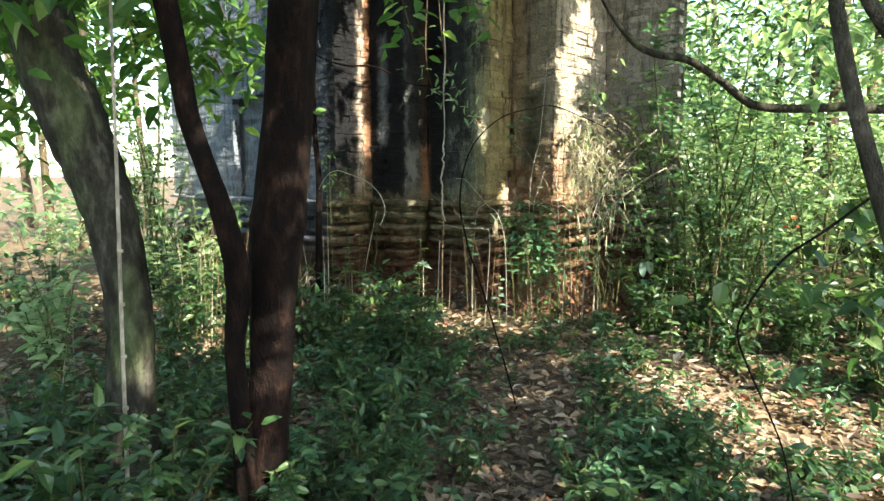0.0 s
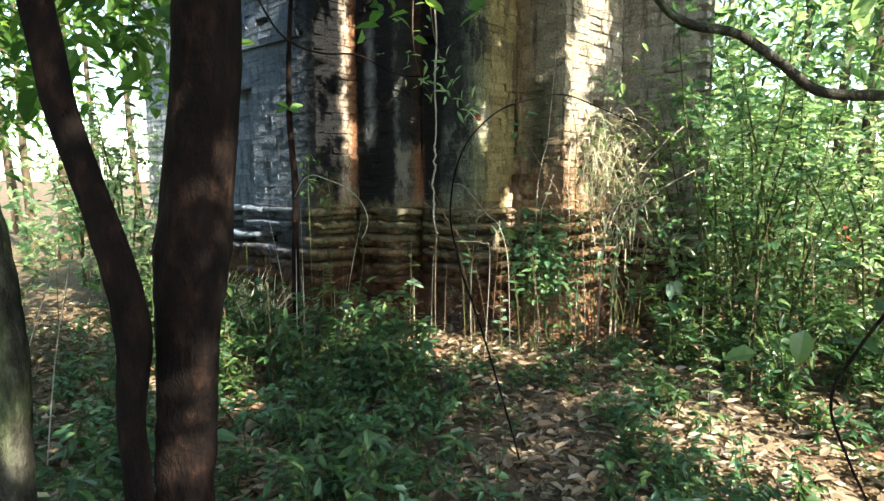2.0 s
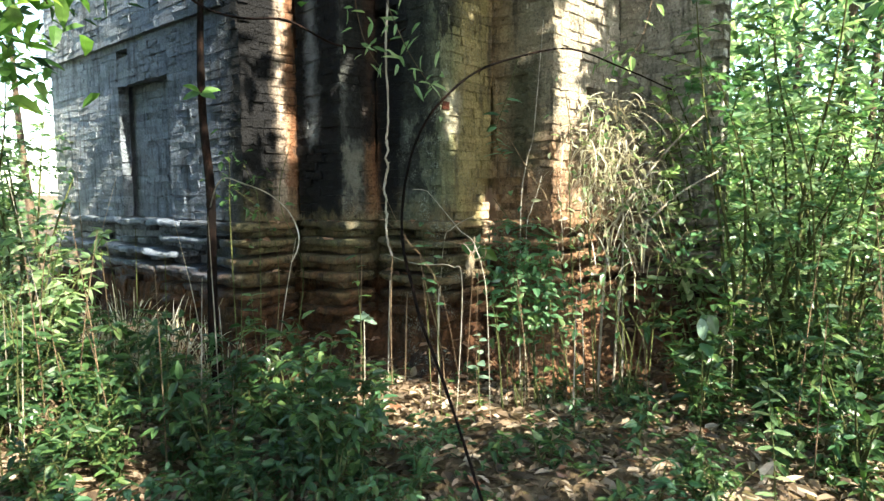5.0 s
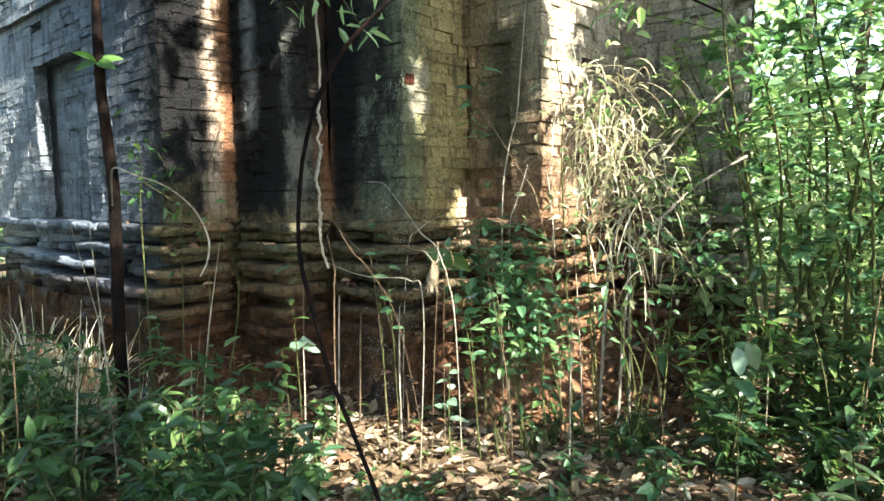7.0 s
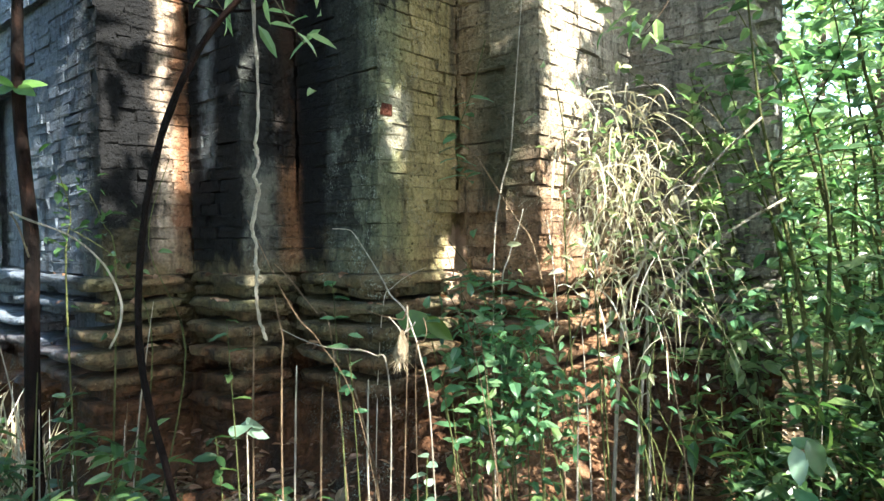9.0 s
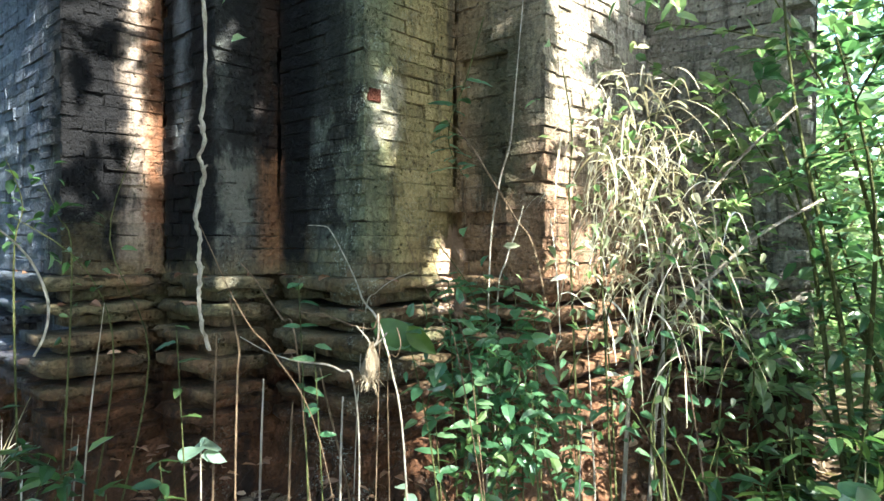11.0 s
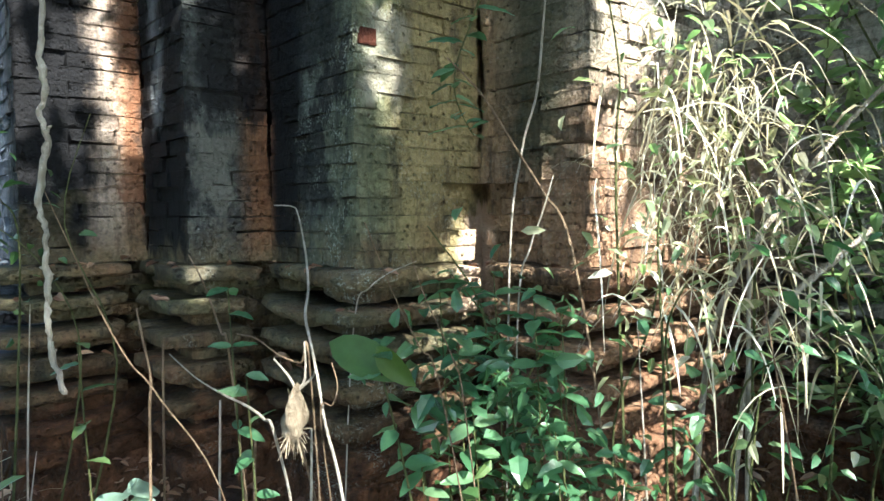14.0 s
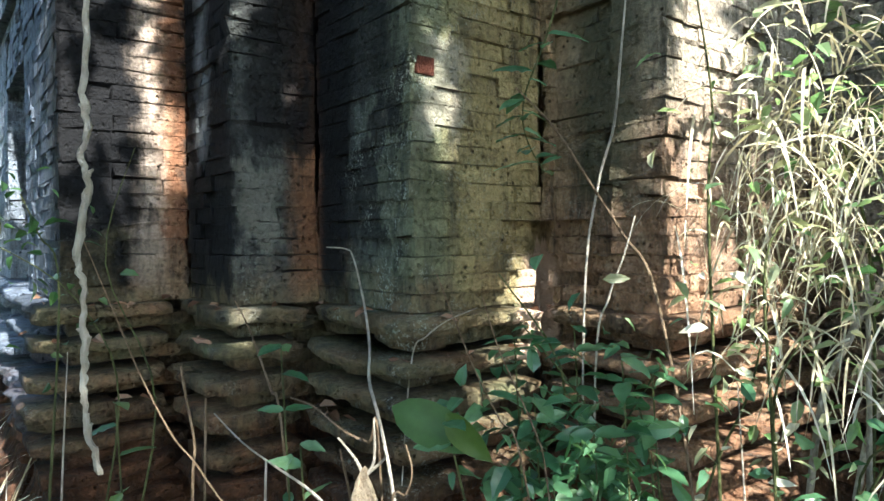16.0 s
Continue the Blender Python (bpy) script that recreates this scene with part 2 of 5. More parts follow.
BLADE = leaf_material("glossy_leaf", [(0.0, (0.022, 0.06, 0.012)), (0.5, (0.04, 0.085, 0.015)), (1.0, (0.06, 0.10, 0.02))], 0.3, 0.3, 0.5)
REDLITTER = leaf_material("red_brown_leaf", [(0.0, (0.07, 0.032, 0.018)), (0.4, (0.15, 0.08, 0.048)), (0.7, (0.25, 0.145, 0.09)), (1.0, (0.34, 0.24, 0.17))], 0.2, 0.3, 0.5, (1.0, 0.85, 0.6))
COOL = leaf_material("cool_green_leaf", [(0.0, (0.03, 0.08, 0.036)), (0.6, (0.06, 0.14, 0.066)), (1.0, (0.12, 0.20, 0.10))], 0.35, 0.5, 0.35)
# Paleness stands in for sun on thicket leaves; some plants are light green themselves.
LIGHT_OR_SUNLIT = leaf_material("light_or_sunlit_leaf", [(0.0, (0.09, 0.16, 0.075)), (0.5, (0.17, 0.25, 0.125)), (1.0, (0.30, 0.36, 0.21))], 0.52, 0.45, 0.4, (0.93, 1.0, 0.68))
STRAW = leaf_material("dry_straw", [(0.0, (0.28, 0.24, 0.15)), (0.5, (0.42, 0.38, 0.27)), (0.8, (0.40, 0.38, 0.29)), (1.0, (0.62, 0.59, 0.52))], 0.3, 0.3, 0.45, (1.0, 0.97, 0.86))
LITTER = leaf_material("fallen_leaf", [(0.0, (0.05, 0.034, 0.024)), (0.4, (0.13, 0.09, 0.06)), (0.7, (0.22, 0.165, 0.115)), (0.9, (0.33, 0.27, 0.21)), (1.0, (0.20, 0.085, 0.045))], 0.2, 0.35, 0.5)
PALE = leaf_material("pale_leaf", [(0.0, (0.12, 0.19, 0.14)), (1.0, (0.22, 0.29, 0.23))], 0.3, 0.5, 0.35)
RED = leaf_material("red_leaf", [(0.0, (0.35, 0.06, 0.03)), (1.0, (0.45, 0.10, 0.04))], 0.4)
BARK_DARK = bark_material("dark_bark", [(0.3, (0.003, 0.002, 0.002)), (0.5, (0.006, 0.0035, 0.003)), (0.78, (0.035, 0.017, 0.012))])
BARK_PALE = bark_material("pale_bark", [(0.3, (0.012, 0.011, 0.009)), (0.5, (0.035, 0.033, 0.026)), (0.75, (0.13, 0.12, 0.10))], 0.6)
BARK_MID = bark_material("brown_bark", [(0.3, (0.035, 0.025, 0.018)), (0.5, (0.10, 0.07, 0.05)), (0.72, (0.20, 0.15, 0.11))], 0.3)
# Cream tone standing in for strong sun on the climber leaves.
SUNLIT_PALE = leaf_material("sunlit_pale_leaf", [(0.0, (0.16, 0.18, 0.09)), (0.4, (0.30, 0.30, 0.19)), (0.75, (0.46, 0.44, 0.36)), (1.0, (0.20, 0.25, 0.13))], 0.35, 0.4, 0.4, (0.97, 1.0, 0.8))
HUSK = bark_material("papery_husk", [(0.3, (0.20, 0.15, 0.10)), (0.6, (0.38, 0.31, 0.22))], 0, 0.8, 70)
HOLE_BRICK = bark_material("hole_brick", [(0.3, (0.045, 0.016, 0.011)), (0.6, (0.10, 0.037, 0.024))], 0, 0.9, 60)
VINE = bark_material("dry_vine", [(0.3, (0.26, 0.22, 0.17)), (0.6, (0.50, 0.45, 0.37))], 0, 0.8, 40)
TWIG = bark_material("brown_twig", [(0.3, (0.10, 0.065, 0.04)), (0.6, (0.24, 0.17, 0.11))], 0, 0.8, 40)
GREENTWIG = bark_material("green_stem", [(0.3, (0.05, 0.06, 0.025)), (0.6, (0.12, 0.13, 0.05))], 0, 0.7, 40)


# ---------------------------------------------------------------- tools
rng = np.random.default_rng(7)


def mesh_of(name, verts, faces, mat, smooth=False):
    me = bpy.data.meshes.new(name)
    me.from_pydata([tuple(v) for v in verts], [], [tuple(f) for f in faces])
    me.materials.append(mat)
    if smooth:
        me.polygons.foreach_set("use_smooth", np.ones(len(me.polygons), bool))
    me.update()
    return me


def part(name, mesh, parent=None, label="", kind=""):
    ob = new(name, mesh)
    ob.parent = parent
    return tagged(ob, label=label, kind=kind)


def smooth_line(points, steps):
    """A curve through the points, as an array of steps points per span."""
    p = np.array([points[0], *points, points[-1]], float)
    out = []
    for i in range(1, len(p) - 2):
        for s in np.linspace(0, 1, steps, endpoint=False):
            a, b, c, d = p[i - 1:i + 3]
            out.append(0.5 * (2 * b + (c - a) * s + (2 * a - 5 * b + 4 * c - d) * s * s + (3 * b - a - 3 * c + d) * s ** 3))
    out.append(p[-2])
    return np.array(out)


class Soup:
    """Vertices and faces gathered for one mesh."""

    def __init__(self):
        self.v, self.f, self.n = [], [], 0

    def add(self, verts, faces):
        self.f += [tuple(int(i) + self.n for i in f) for f in faces]
        self.v.append(np.asarray(verts, float))
        self.n += len(verts)

    def mesh(self, name, mat, smooth=False):
        return mesh_of(name, np.concatenate(self.v), self.f, mat, smooth)


def tube(soup, points, radii, sides=8, rough=0.0, steps=4):
    line = smooth_line(points, steps) if len(points) > 2 else np.array(points, float)
    r = np.interp(np.linspace(0, 1, len(line)), np.linspace(0, 1, len(radii)), radii)
    tang = np.gradient(line, axis=0)
    tang /= np.linalg.norm(tang, axis=1)[:, None] + 1e-9
    ref = np.array([1.0, 0, 0]) if abs(tang[:, 0]).mean() < 0.8 else np.array([0, 1.0, 0])
    e1 = np.cross(tang, ref)
    e1 /= np.linalg.norm(e1, axis=1)[:, None]
    e2 = np.cross(tang, e1)
    ang = np.linspace(0, 2 * np.pi, sides, endpoint=False)
    ring = e1[:, None] * np.cos(ang)[None, :, None] + e2[:, None] * np.sin(ang)[None, :, None]
    rr = r[:, None] * np.ones(sides)
    if rough:
        rr = rr * (1 + rough * (rng.random(rr.shape) - 0.5) + rough * 0.8 * np.sin(ang * 3 + np.linspace(0, 5, len(line))[:, None]))
    verts = (line[:, None] + ring * rr[..., None]).reshape(-1, 3)
    faces = []
    for i in range(len(line) - 1):
        for j in range(sides):
            k = (j + 1) % sides
            faces.append((i * sides + j, i * sides + k, (i + 1) * sides + k, (i + 1) * sides + j))
    faces.append(tuple(range(sides))[::-1])
    faces.append(tuple((len(line) - 1) * sides + j for j in range(sides)))
    soup.add(verts, faces)
    return line


def unit(a):
    return a / (np.linalg.norm(a, axis=-1, keepdims=True) + 1e-9)


def leaves(soup, base, way, length, width, fine=True, droop=0.25, fold=0.18, up=None):
    """Leaves from the points base along way; arrays of n. fine: eight corners with a folded, drooping blade."""
    n = len(base)
    if n == 0:
        return
    way = unit(np.asarray(way, float))
    length, width = np.broadcast_to(length, n)[:, None], np.broadcast_to(width, n)[:, None]
    up = rng.normal(0, 0.45, (n, 3)) + (0, 0, 1) if up is None else up
    side = unit(np.cross(way, up))
    top = np.cross(side, way)

    def spot(s, w, h):
        return base + way * length * s + side * width * w + top * (length * (h - droop * s * s) + abs(w) * width * fold * 2)
    if fine:
        rows = [spot(0, 0, 0), spot(0.3, 0, 0), spot(0.7, 0, 0), spot(1, 0, 0), spot(0.28, 0.5, 0), spot(0.68, 0.4, 0), spot(0.28, -0.5, 0), spot(0.68, -0.4, 0)]
        cells = [(0, 4, 1), (1, 4, 5, 2), (2, 5, 3), (0, 1, 6), (1, 2, 7, 6), (2, 3, 7)]
    else:
        rows = [spot(0, 0, 0), spot(0.45, 0.5, 0), spot(1, 0, 0), spot(0.45, -0.5, 0)]
        cells = [(0, 1, 2), (0, 2, 3)]
    k = len(rows)
    verts = np.stack(rows, 1).reshape(-1, 3)
    off = (np.arange(n) * k).tolist()
    soup.add(verts, [tuple(o + i for i in c) for o in off for c in cells])


def ground_z(x, y):
    s = np.clip((np.asarray(y, float) - 5.6) / 2.2, 0, 1)
    r = 0.05 * np.sin(x * 1.7 + y * 0.9) + 0.04 * np.sin(y * 2.3 - x * 0.6) + 0.02 * np.sin(x * 5.1) * np.sin(y * 4.3)
    return -0.2 + 0.26 * s * s * (3 - 2 * s) + r


# ---------------------------------------------------------------- ground
def build_ground():
    near = np.arange(-14, 14.01, 0.2)
    xs = np.concatenate([[-900, -300, -120, -60, -30, -20], near, [20, 30, 60, 120, 300, 900]])
    ys = np.concatenate([[-900, -300, -100, -40, -20], np.arange(-10, 22.01, 0.2), [30, 45, 80, 160, 400, 900]])
    gx, gy = np.meshgrid(xs, ys)
    gz = ground_z(gx, gy) + rng.normal(0, 0.008, gx.shape)
    w = len(xs)
    faces = [(r * w + c, r * w + c + 1, (r + 1) * w + c + 1, (r + 1) * w + c) for r in range(len(ys) - 1) for c in range(w - 1)]
    ob = part("ground", mesh_of("ground", np.stack([gx, gy, gz], -1).reshape(-1, 3), faces, SOIL, True))
    tagged(ob, "dark forest soil covered with dry fallen leaves", "ground", kind="structure")


build_ground()

# ---------------------------------------------------------------- ruin
ALONG = np.array([0.65, 0.76])
PLAN = [(-4.49, 11.36), (-1.24, 8.58), (-0.88, 9.0), (-0.42, 8.61), (-0.16, 8.91), (0.41, 8.42), (0.86, 8.95), (1.33, 8.55), (2.08, 9.42), (2.79, 8.81)]
BACK = [(3.2, 11.6), (1.0, 15.0), (-2.4, 14.2)]
COURSE = 0.072


def offset_plan(plan, out):
    """The open wall line moved outwards by out, with mitred corners."""
    p = np.array(plan, float)
    d = unit(np.diff(p, axis=0))
    nrm = np.stack([d[:, 1], -d[:, 0]], 1)
    res = [p[0] + nrm[0] * out]
    for i in range(1, len(p) - 1):
        k = nrm[i - 1] + nrm[i]
        res.append(p[i] + k * out / max(0.3, k @ nrm[i]))
    res.append(p[-1] + nrm[-1] * out)
    return np.array(res)


def brick_shape(length, height, depth, jig):
    """A worn brick, its front at y = 0 and its back at y = depth."""
    e = 0.0035
    x0, x1, z0, z1 = 0.0005, length - 0.0005, 0.001, height - 0.001
    q = rng.normal(0, jig * (2.6 if rng.random() < 0.25 else 1.0), (12, 3))
    q[8:, 1] = np.abs(q[8:, 1])
    v = np.array([(x0, depth, z0), (x1, depth, z0), (x1, depth, z1), (x0, depth, z1),
                  (x0, e, z0), (x1, e, z0), (x1, e, z1), (x0, e, z1),
                  (x0 + e, 0, z0 + e), (x1 - e, 0, z0 + e), (x1 - e, 0, z1 - e), (x0 + e, 0, z1 - e)]) + q
    f = [(8, 9, 10, 11), (4, 5, 9, 8), (5, 6, 10, 9), (6, 7, 11, 10), (7, 4, 8, 11), (0, 1, 5, 4), (1, 2, 6, 5), (2, 3, 7, 6), (3, 0, 4, 7)]
    return v, f


ruin = tagged(new("brick_ruin"), "tall weathered brick tower ruin with stained stepped corners", "ruin")


def build_walls():
    soup = Soup()
    singles = []
    top = 5.6
    plan = np.array(PLAN)
    for i in range(len(plan) - 1):
        a, b = plan[i], plan[i + 1]
        d = (b - a) / np.linalg.norm(b - a)
        nrm = np.array([d[1], -d[0]])
        length = np.linalg.norm(b - a)
        convex_a, convex_b = i in (1, 3, 5, 7, 9), i + 1 in (1, 3, 5, 7, 9)
        for k in range(int((top - 1.37) / COURSE)):
            z = 1.37 + k * COURSE
            s = 0.11 if (convex_a and k % 2) else 0.0
            end = length - (0.11 if (convex_b and k % 2 == 0) else 0.0)
            first = True
            while s < end - 0.02:
                w = rng.uniform(0.17, 0.30) * (0.55 if first and k % 2 else 1)
                first = False
                if end - (s + w) < 0.10:
                    w = end - s
                if i == 0:
                    for jamb in (length - 2.35, length - 1.25):
                        if s + 0.01 < jamb < s + w - 0.01:
                            w = jamb - s
                if i == 6 and z < 2.59:
                    for jamb in (0.03, 0.37):
                        if s + 0.01 < jamb < s + w - 0.01:
                            w = jamb - s
                mid = a + d * (s + w / 2)
                x = mid[0]
                push = (0.35 if i == 0 else 1.0) * rng.normal(0, 0.004) + (0.008 if i == 0 else 0.03) * min(0.0, noise.noise(Vector((mid[0] * 2.2, mid[1] * 2.2, z * 2.6))))
                hole = rng.random() < 0.005
                # eroded pocket at the foot of the inner corner, and the worn bright flank
                if abs(x - 0.88) < 0.13 and z < 1.72:
                    push -= rng.uniform(0.02, 0.09)
                if i == 7 and z < 3.4:
                    push -= rng.uniform(0.0, 0.006) + 0.014 * abs(noise.noise(Vector((mid[0] * 6, mid[1] * 6, z * 7))))
                if i == 0:
                    t = length - s - w / 2
                    if 1.25 < t < 2.35 and z < 2.68:
                        push -= 0.16
                    if z > 3.15 and t > 0.3:
                        push += 0.05
                if i == 6 and 0.03 < s + w / 2 < 0.37 and z < 2.59:
                    push -= 0.05
                if not hole:
                    depth = 0.11
                    o = a + d * s + nrm * push
                    if -0.2 < x < 1.35 and 1.37 <= z < 2.9 and i in (4, 5) and len(singles) < 290:
                        singles.append((o, d, z, w))
                    else:
                        v, f = brick_shape(w, COURSE, depth, 0.003)
                        xy = o[None] + v[:, :1] * d[None] - v[:, 1:2] * nrm[None]
                        soup.add(np.column_stack([xy, v[:, 2] + z]), f)
                s += w
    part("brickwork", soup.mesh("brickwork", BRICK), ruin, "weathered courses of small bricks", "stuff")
    return singles


def build_core():
    """The mortar body behind the bricks, closed all round."""
    line = offset_plan(PLAN, -0.19)
    ring = np.array([*line, *BACK])
    n = len(ring)
    v = [(*p, -0.4) for p in ring] + [(*p, 5.6) for p in ring]
    f = [(i, (i + 1) % n, n + (i + 1) % n, n + i) for i in range(n)] + [tuple(range(n, 2 * n))]
    part("core", mesh_of("core", v, f, BRICK), ruin, "mortar body behind the bricks")


# height, thickness, projection, and whether the course is a rounded ledge or plain bricks
LEDGES = [(1.295, 0.065, 0.10, 1), (1.225, 0.07, -0.03, 0), (1.155, 0.06, 0.125, 1), (1.085, 0.07, -0.02, 0), (1.015, 0.065, 0.15, 1), (0.935, 0.08, 0.0, 0), (0.865, 0.065, 0.15, 1),
          (0.79, 0.07, 0.0, 0), (0.725, 0.06, 0.14, 1), (0.645, 0.075, 0.0, 0), (0.57, 0.07, 0.10, 1), (0.49, 0.075, 0.0, 0), (0.40, 0.08, 0.06, 0)]


def build_base():
    for z, h, out, ledge in LEDGES:
        line = offset_plan(PLAN, out)
        for i in range(len(line) - 1):
            a, b = line[i], line[i + 1]
            length = np.linalg.norm(b - a)
            d = (b - a) / length
            nrm = np.array([d[1], -d[0]])
            s = 0.0
            while s < length - 0.02:
                w = rng.uniform(0.45, 1.0) if ledge else rng.uniform(0.18, 0.32)
                if length - s - w < 0.14:
                    w = length - s
                if rng.random() < (0.05 if z > 0.8 else 0.25) or (i == 0 and z < 1.2 and rng.random() < 0.45):
                    s += w
                    continue
                depth = 0.20 + out
                push = rng.normal(0, 0.010 if z > 0.7 else 0.022)
                m = 9 if ledge else 5
                rows = []
                sag = rng.normal(0, 0.010)
                drop = rng.normal(0, 0.006)
                for q, u in enumerate(np.linspace(0.003, w - 0.003, m)):
                    edge = 0.02 if q in (0, m - 1) else 0.0
                    j = rng.normal(0, 0.011 if ledge else 0.006, 6)
                    wave = 0.007 * math.sin((s + u) * 7 + z * 40) + drop * 0.5 + (sag * math.sin(math.pi * u / w) + rng.normal(0, 0.003) if ledge else 0)
                    edge = edge * (1 if ledge else 0.4)
                    rows += [(u, depth, 0.004), (u, 0.012 + edge + j[0], 0.006 + j[1] * 0.5), (u, 0.0 + edge + j[2], h * 0.35), (u, 0.002 + edge + j[3], h * 0.78),
                             (u, (0.02 if ledge else 0.008) + edge + j[4], h - 0.004 + j[5] * 0.4), (u, depth, h - 0.002)]
                    rows[-5:] = [(r[0], r[1], r[2] + wave) for r in rows[-5:]]
                rows = np.array(rows)
                o = a + d * s + nrm * push
                xy = o[None] + rows[:, :1] * d[None] - rows[:, 1:2] * nrm[None]
                f = []
                for q in range(m - 1):
                    for e in range(6):
                        g = (e + 1) % 6
                        f.append((q * 6 + e, (q + 1) * 6 + e, (q + 1) * 6 + g, q * 6 + g))
                f += [tuple(range(6)), tuple((m - 1) * 6 + e for e in range(5, -1, -1))]
                me = mesh_of("ledge_stone", np.column_stack([xy, rows[:, 2] + z]), f, BRICK, True)
                part("ledge_stone", me, ruin)
                s += w


def build_bank():
    """The crumbled earthen foot of the walls."""
    rows = []
    levels = [(0.70, -0.02), (0.62, 0.0), (0.52, 0.0), (0.42, 0.02), (0.32, 0.05), (0.22, 0.10), (0.12, 0.19), (0.02, 0.30), (-0.12, 0.42)]
    cols = 420
    for z, out in levels:
        line = offset_plan(PLAN, out)
        d = np.r_[0, np.cumsum(np.linalg.norm(np.diff(line, axis=0), axis=1))]
        s = np.linspace(0, d[-1], cols)
        x, y = np.interp(s, d, line[:, 0]), np.interp(s, d, line[:, 1])
        for px, py in zip(x, y):
            q = Vector((px * 5, py * 5, z * 6))
            n = noise.noise(q) * 0.10 + noise.noise(q * 3.1) * 0.045
            rows.append((px + n * 0.5, py - n, z + noise.noise(q * 2) * 0.02))
    f = [(r * cols + c, r * cols + c + 1, (r + 1) * cols + c + 1, (r + 1) * cols + c) for r in range(len(levels) - 1) for c in range(cols - 1)]
    part("foot", mesh_of("foot", rows, [q[::-1] for q in f], BRICK, True), ruin, "crumbled red-brown earthen foot")


build_core()
build_bank()
SINGLE_BRICKS = build_walls()
build_base()


# ---------------------------------------------------------------- trees
def trunk_mesh(points, radii, mat, sides=14, rough=0.10, steps=5, name="trunk"):
    s = Soup()
    tube(s, points, radii, sides, rough, steps)
    return s.mesh(name, mat, True)


def gz(x, y):
    return float(ground_z(x, y))


# chosen sun patches, radius in metres: leaves in their sunbeams are left out
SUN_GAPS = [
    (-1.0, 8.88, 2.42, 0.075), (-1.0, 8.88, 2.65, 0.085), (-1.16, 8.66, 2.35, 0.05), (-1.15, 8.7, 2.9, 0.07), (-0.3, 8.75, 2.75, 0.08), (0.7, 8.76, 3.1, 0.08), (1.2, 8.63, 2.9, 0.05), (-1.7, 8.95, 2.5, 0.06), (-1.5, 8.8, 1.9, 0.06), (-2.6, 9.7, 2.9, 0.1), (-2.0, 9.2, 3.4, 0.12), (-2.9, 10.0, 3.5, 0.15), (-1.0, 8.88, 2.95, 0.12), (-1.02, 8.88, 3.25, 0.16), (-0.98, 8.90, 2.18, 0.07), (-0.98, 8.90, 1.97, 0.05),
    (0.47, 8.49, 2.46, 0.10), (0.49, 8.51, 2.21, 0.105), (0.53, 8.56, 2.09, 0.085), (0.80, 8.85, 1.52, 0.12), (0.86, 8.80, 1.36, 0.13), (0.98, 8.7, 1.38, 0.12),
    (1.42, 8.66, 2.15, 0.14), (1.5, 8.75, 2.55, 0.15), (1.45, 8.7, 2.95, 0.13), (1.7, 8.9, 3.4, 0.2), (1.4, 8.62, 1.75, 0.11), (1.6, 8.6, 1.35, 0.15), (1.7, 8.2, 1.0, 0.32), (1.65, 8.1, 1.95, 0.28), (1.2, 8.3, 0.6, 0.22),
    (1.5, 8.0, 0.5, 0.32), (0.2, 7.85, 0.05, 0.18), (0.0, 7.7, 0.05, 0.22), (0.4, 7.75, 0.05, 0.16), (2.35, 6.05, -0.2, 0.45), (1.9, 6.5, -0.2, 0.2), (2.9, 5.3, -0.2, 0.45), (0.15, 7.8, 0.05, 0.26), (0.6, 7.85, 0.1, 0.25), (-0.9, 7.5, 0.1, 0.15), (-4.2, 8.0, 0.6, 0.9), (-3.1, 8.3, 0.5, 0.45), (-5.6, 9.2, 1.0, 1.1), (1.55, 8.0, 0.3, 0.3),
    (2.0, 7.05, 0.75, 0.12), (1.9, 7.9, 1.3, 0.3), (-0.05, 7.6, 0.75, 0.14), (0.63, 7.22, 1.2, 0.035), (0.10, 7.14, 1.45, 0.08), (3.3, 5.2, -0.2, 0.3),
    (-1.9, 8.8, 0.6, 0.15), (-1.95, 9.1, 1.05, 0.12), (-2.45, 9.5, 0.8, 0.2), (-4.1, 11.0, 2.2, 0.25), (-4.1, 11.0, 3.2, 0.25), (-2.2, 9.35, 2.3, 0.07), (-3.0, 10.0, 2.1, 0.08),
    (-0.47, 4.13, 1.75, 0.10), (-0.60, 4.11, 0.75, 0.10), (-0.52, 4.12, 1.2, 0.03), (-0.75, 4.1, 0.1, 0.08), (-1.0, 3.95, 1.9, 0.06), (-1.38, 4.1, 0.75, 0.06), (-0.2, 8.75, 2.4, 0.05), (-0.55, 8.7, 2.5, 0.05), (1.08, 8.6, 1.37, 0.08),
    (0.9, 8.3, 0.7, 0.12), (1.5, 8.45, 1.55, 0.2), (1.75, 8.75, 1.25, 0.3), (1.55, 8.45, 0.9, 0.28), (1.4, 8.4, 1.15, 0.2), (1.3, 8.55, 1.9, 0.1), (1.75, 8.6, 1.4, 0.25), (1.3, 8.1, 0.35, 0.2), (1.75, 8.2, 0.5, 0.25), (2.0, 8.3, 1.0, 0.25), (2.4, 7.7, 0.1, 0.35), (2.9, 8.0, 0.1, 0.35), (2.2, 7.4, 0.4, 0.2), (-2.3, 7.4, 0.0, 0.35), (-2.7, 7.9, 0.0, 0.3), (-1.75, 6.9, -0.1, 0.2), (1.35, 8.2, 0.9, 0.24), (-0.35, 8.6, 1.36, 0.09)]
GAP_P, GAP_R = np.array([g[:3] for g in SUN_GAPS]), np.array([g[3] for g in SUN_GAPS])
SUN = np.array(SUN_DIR)


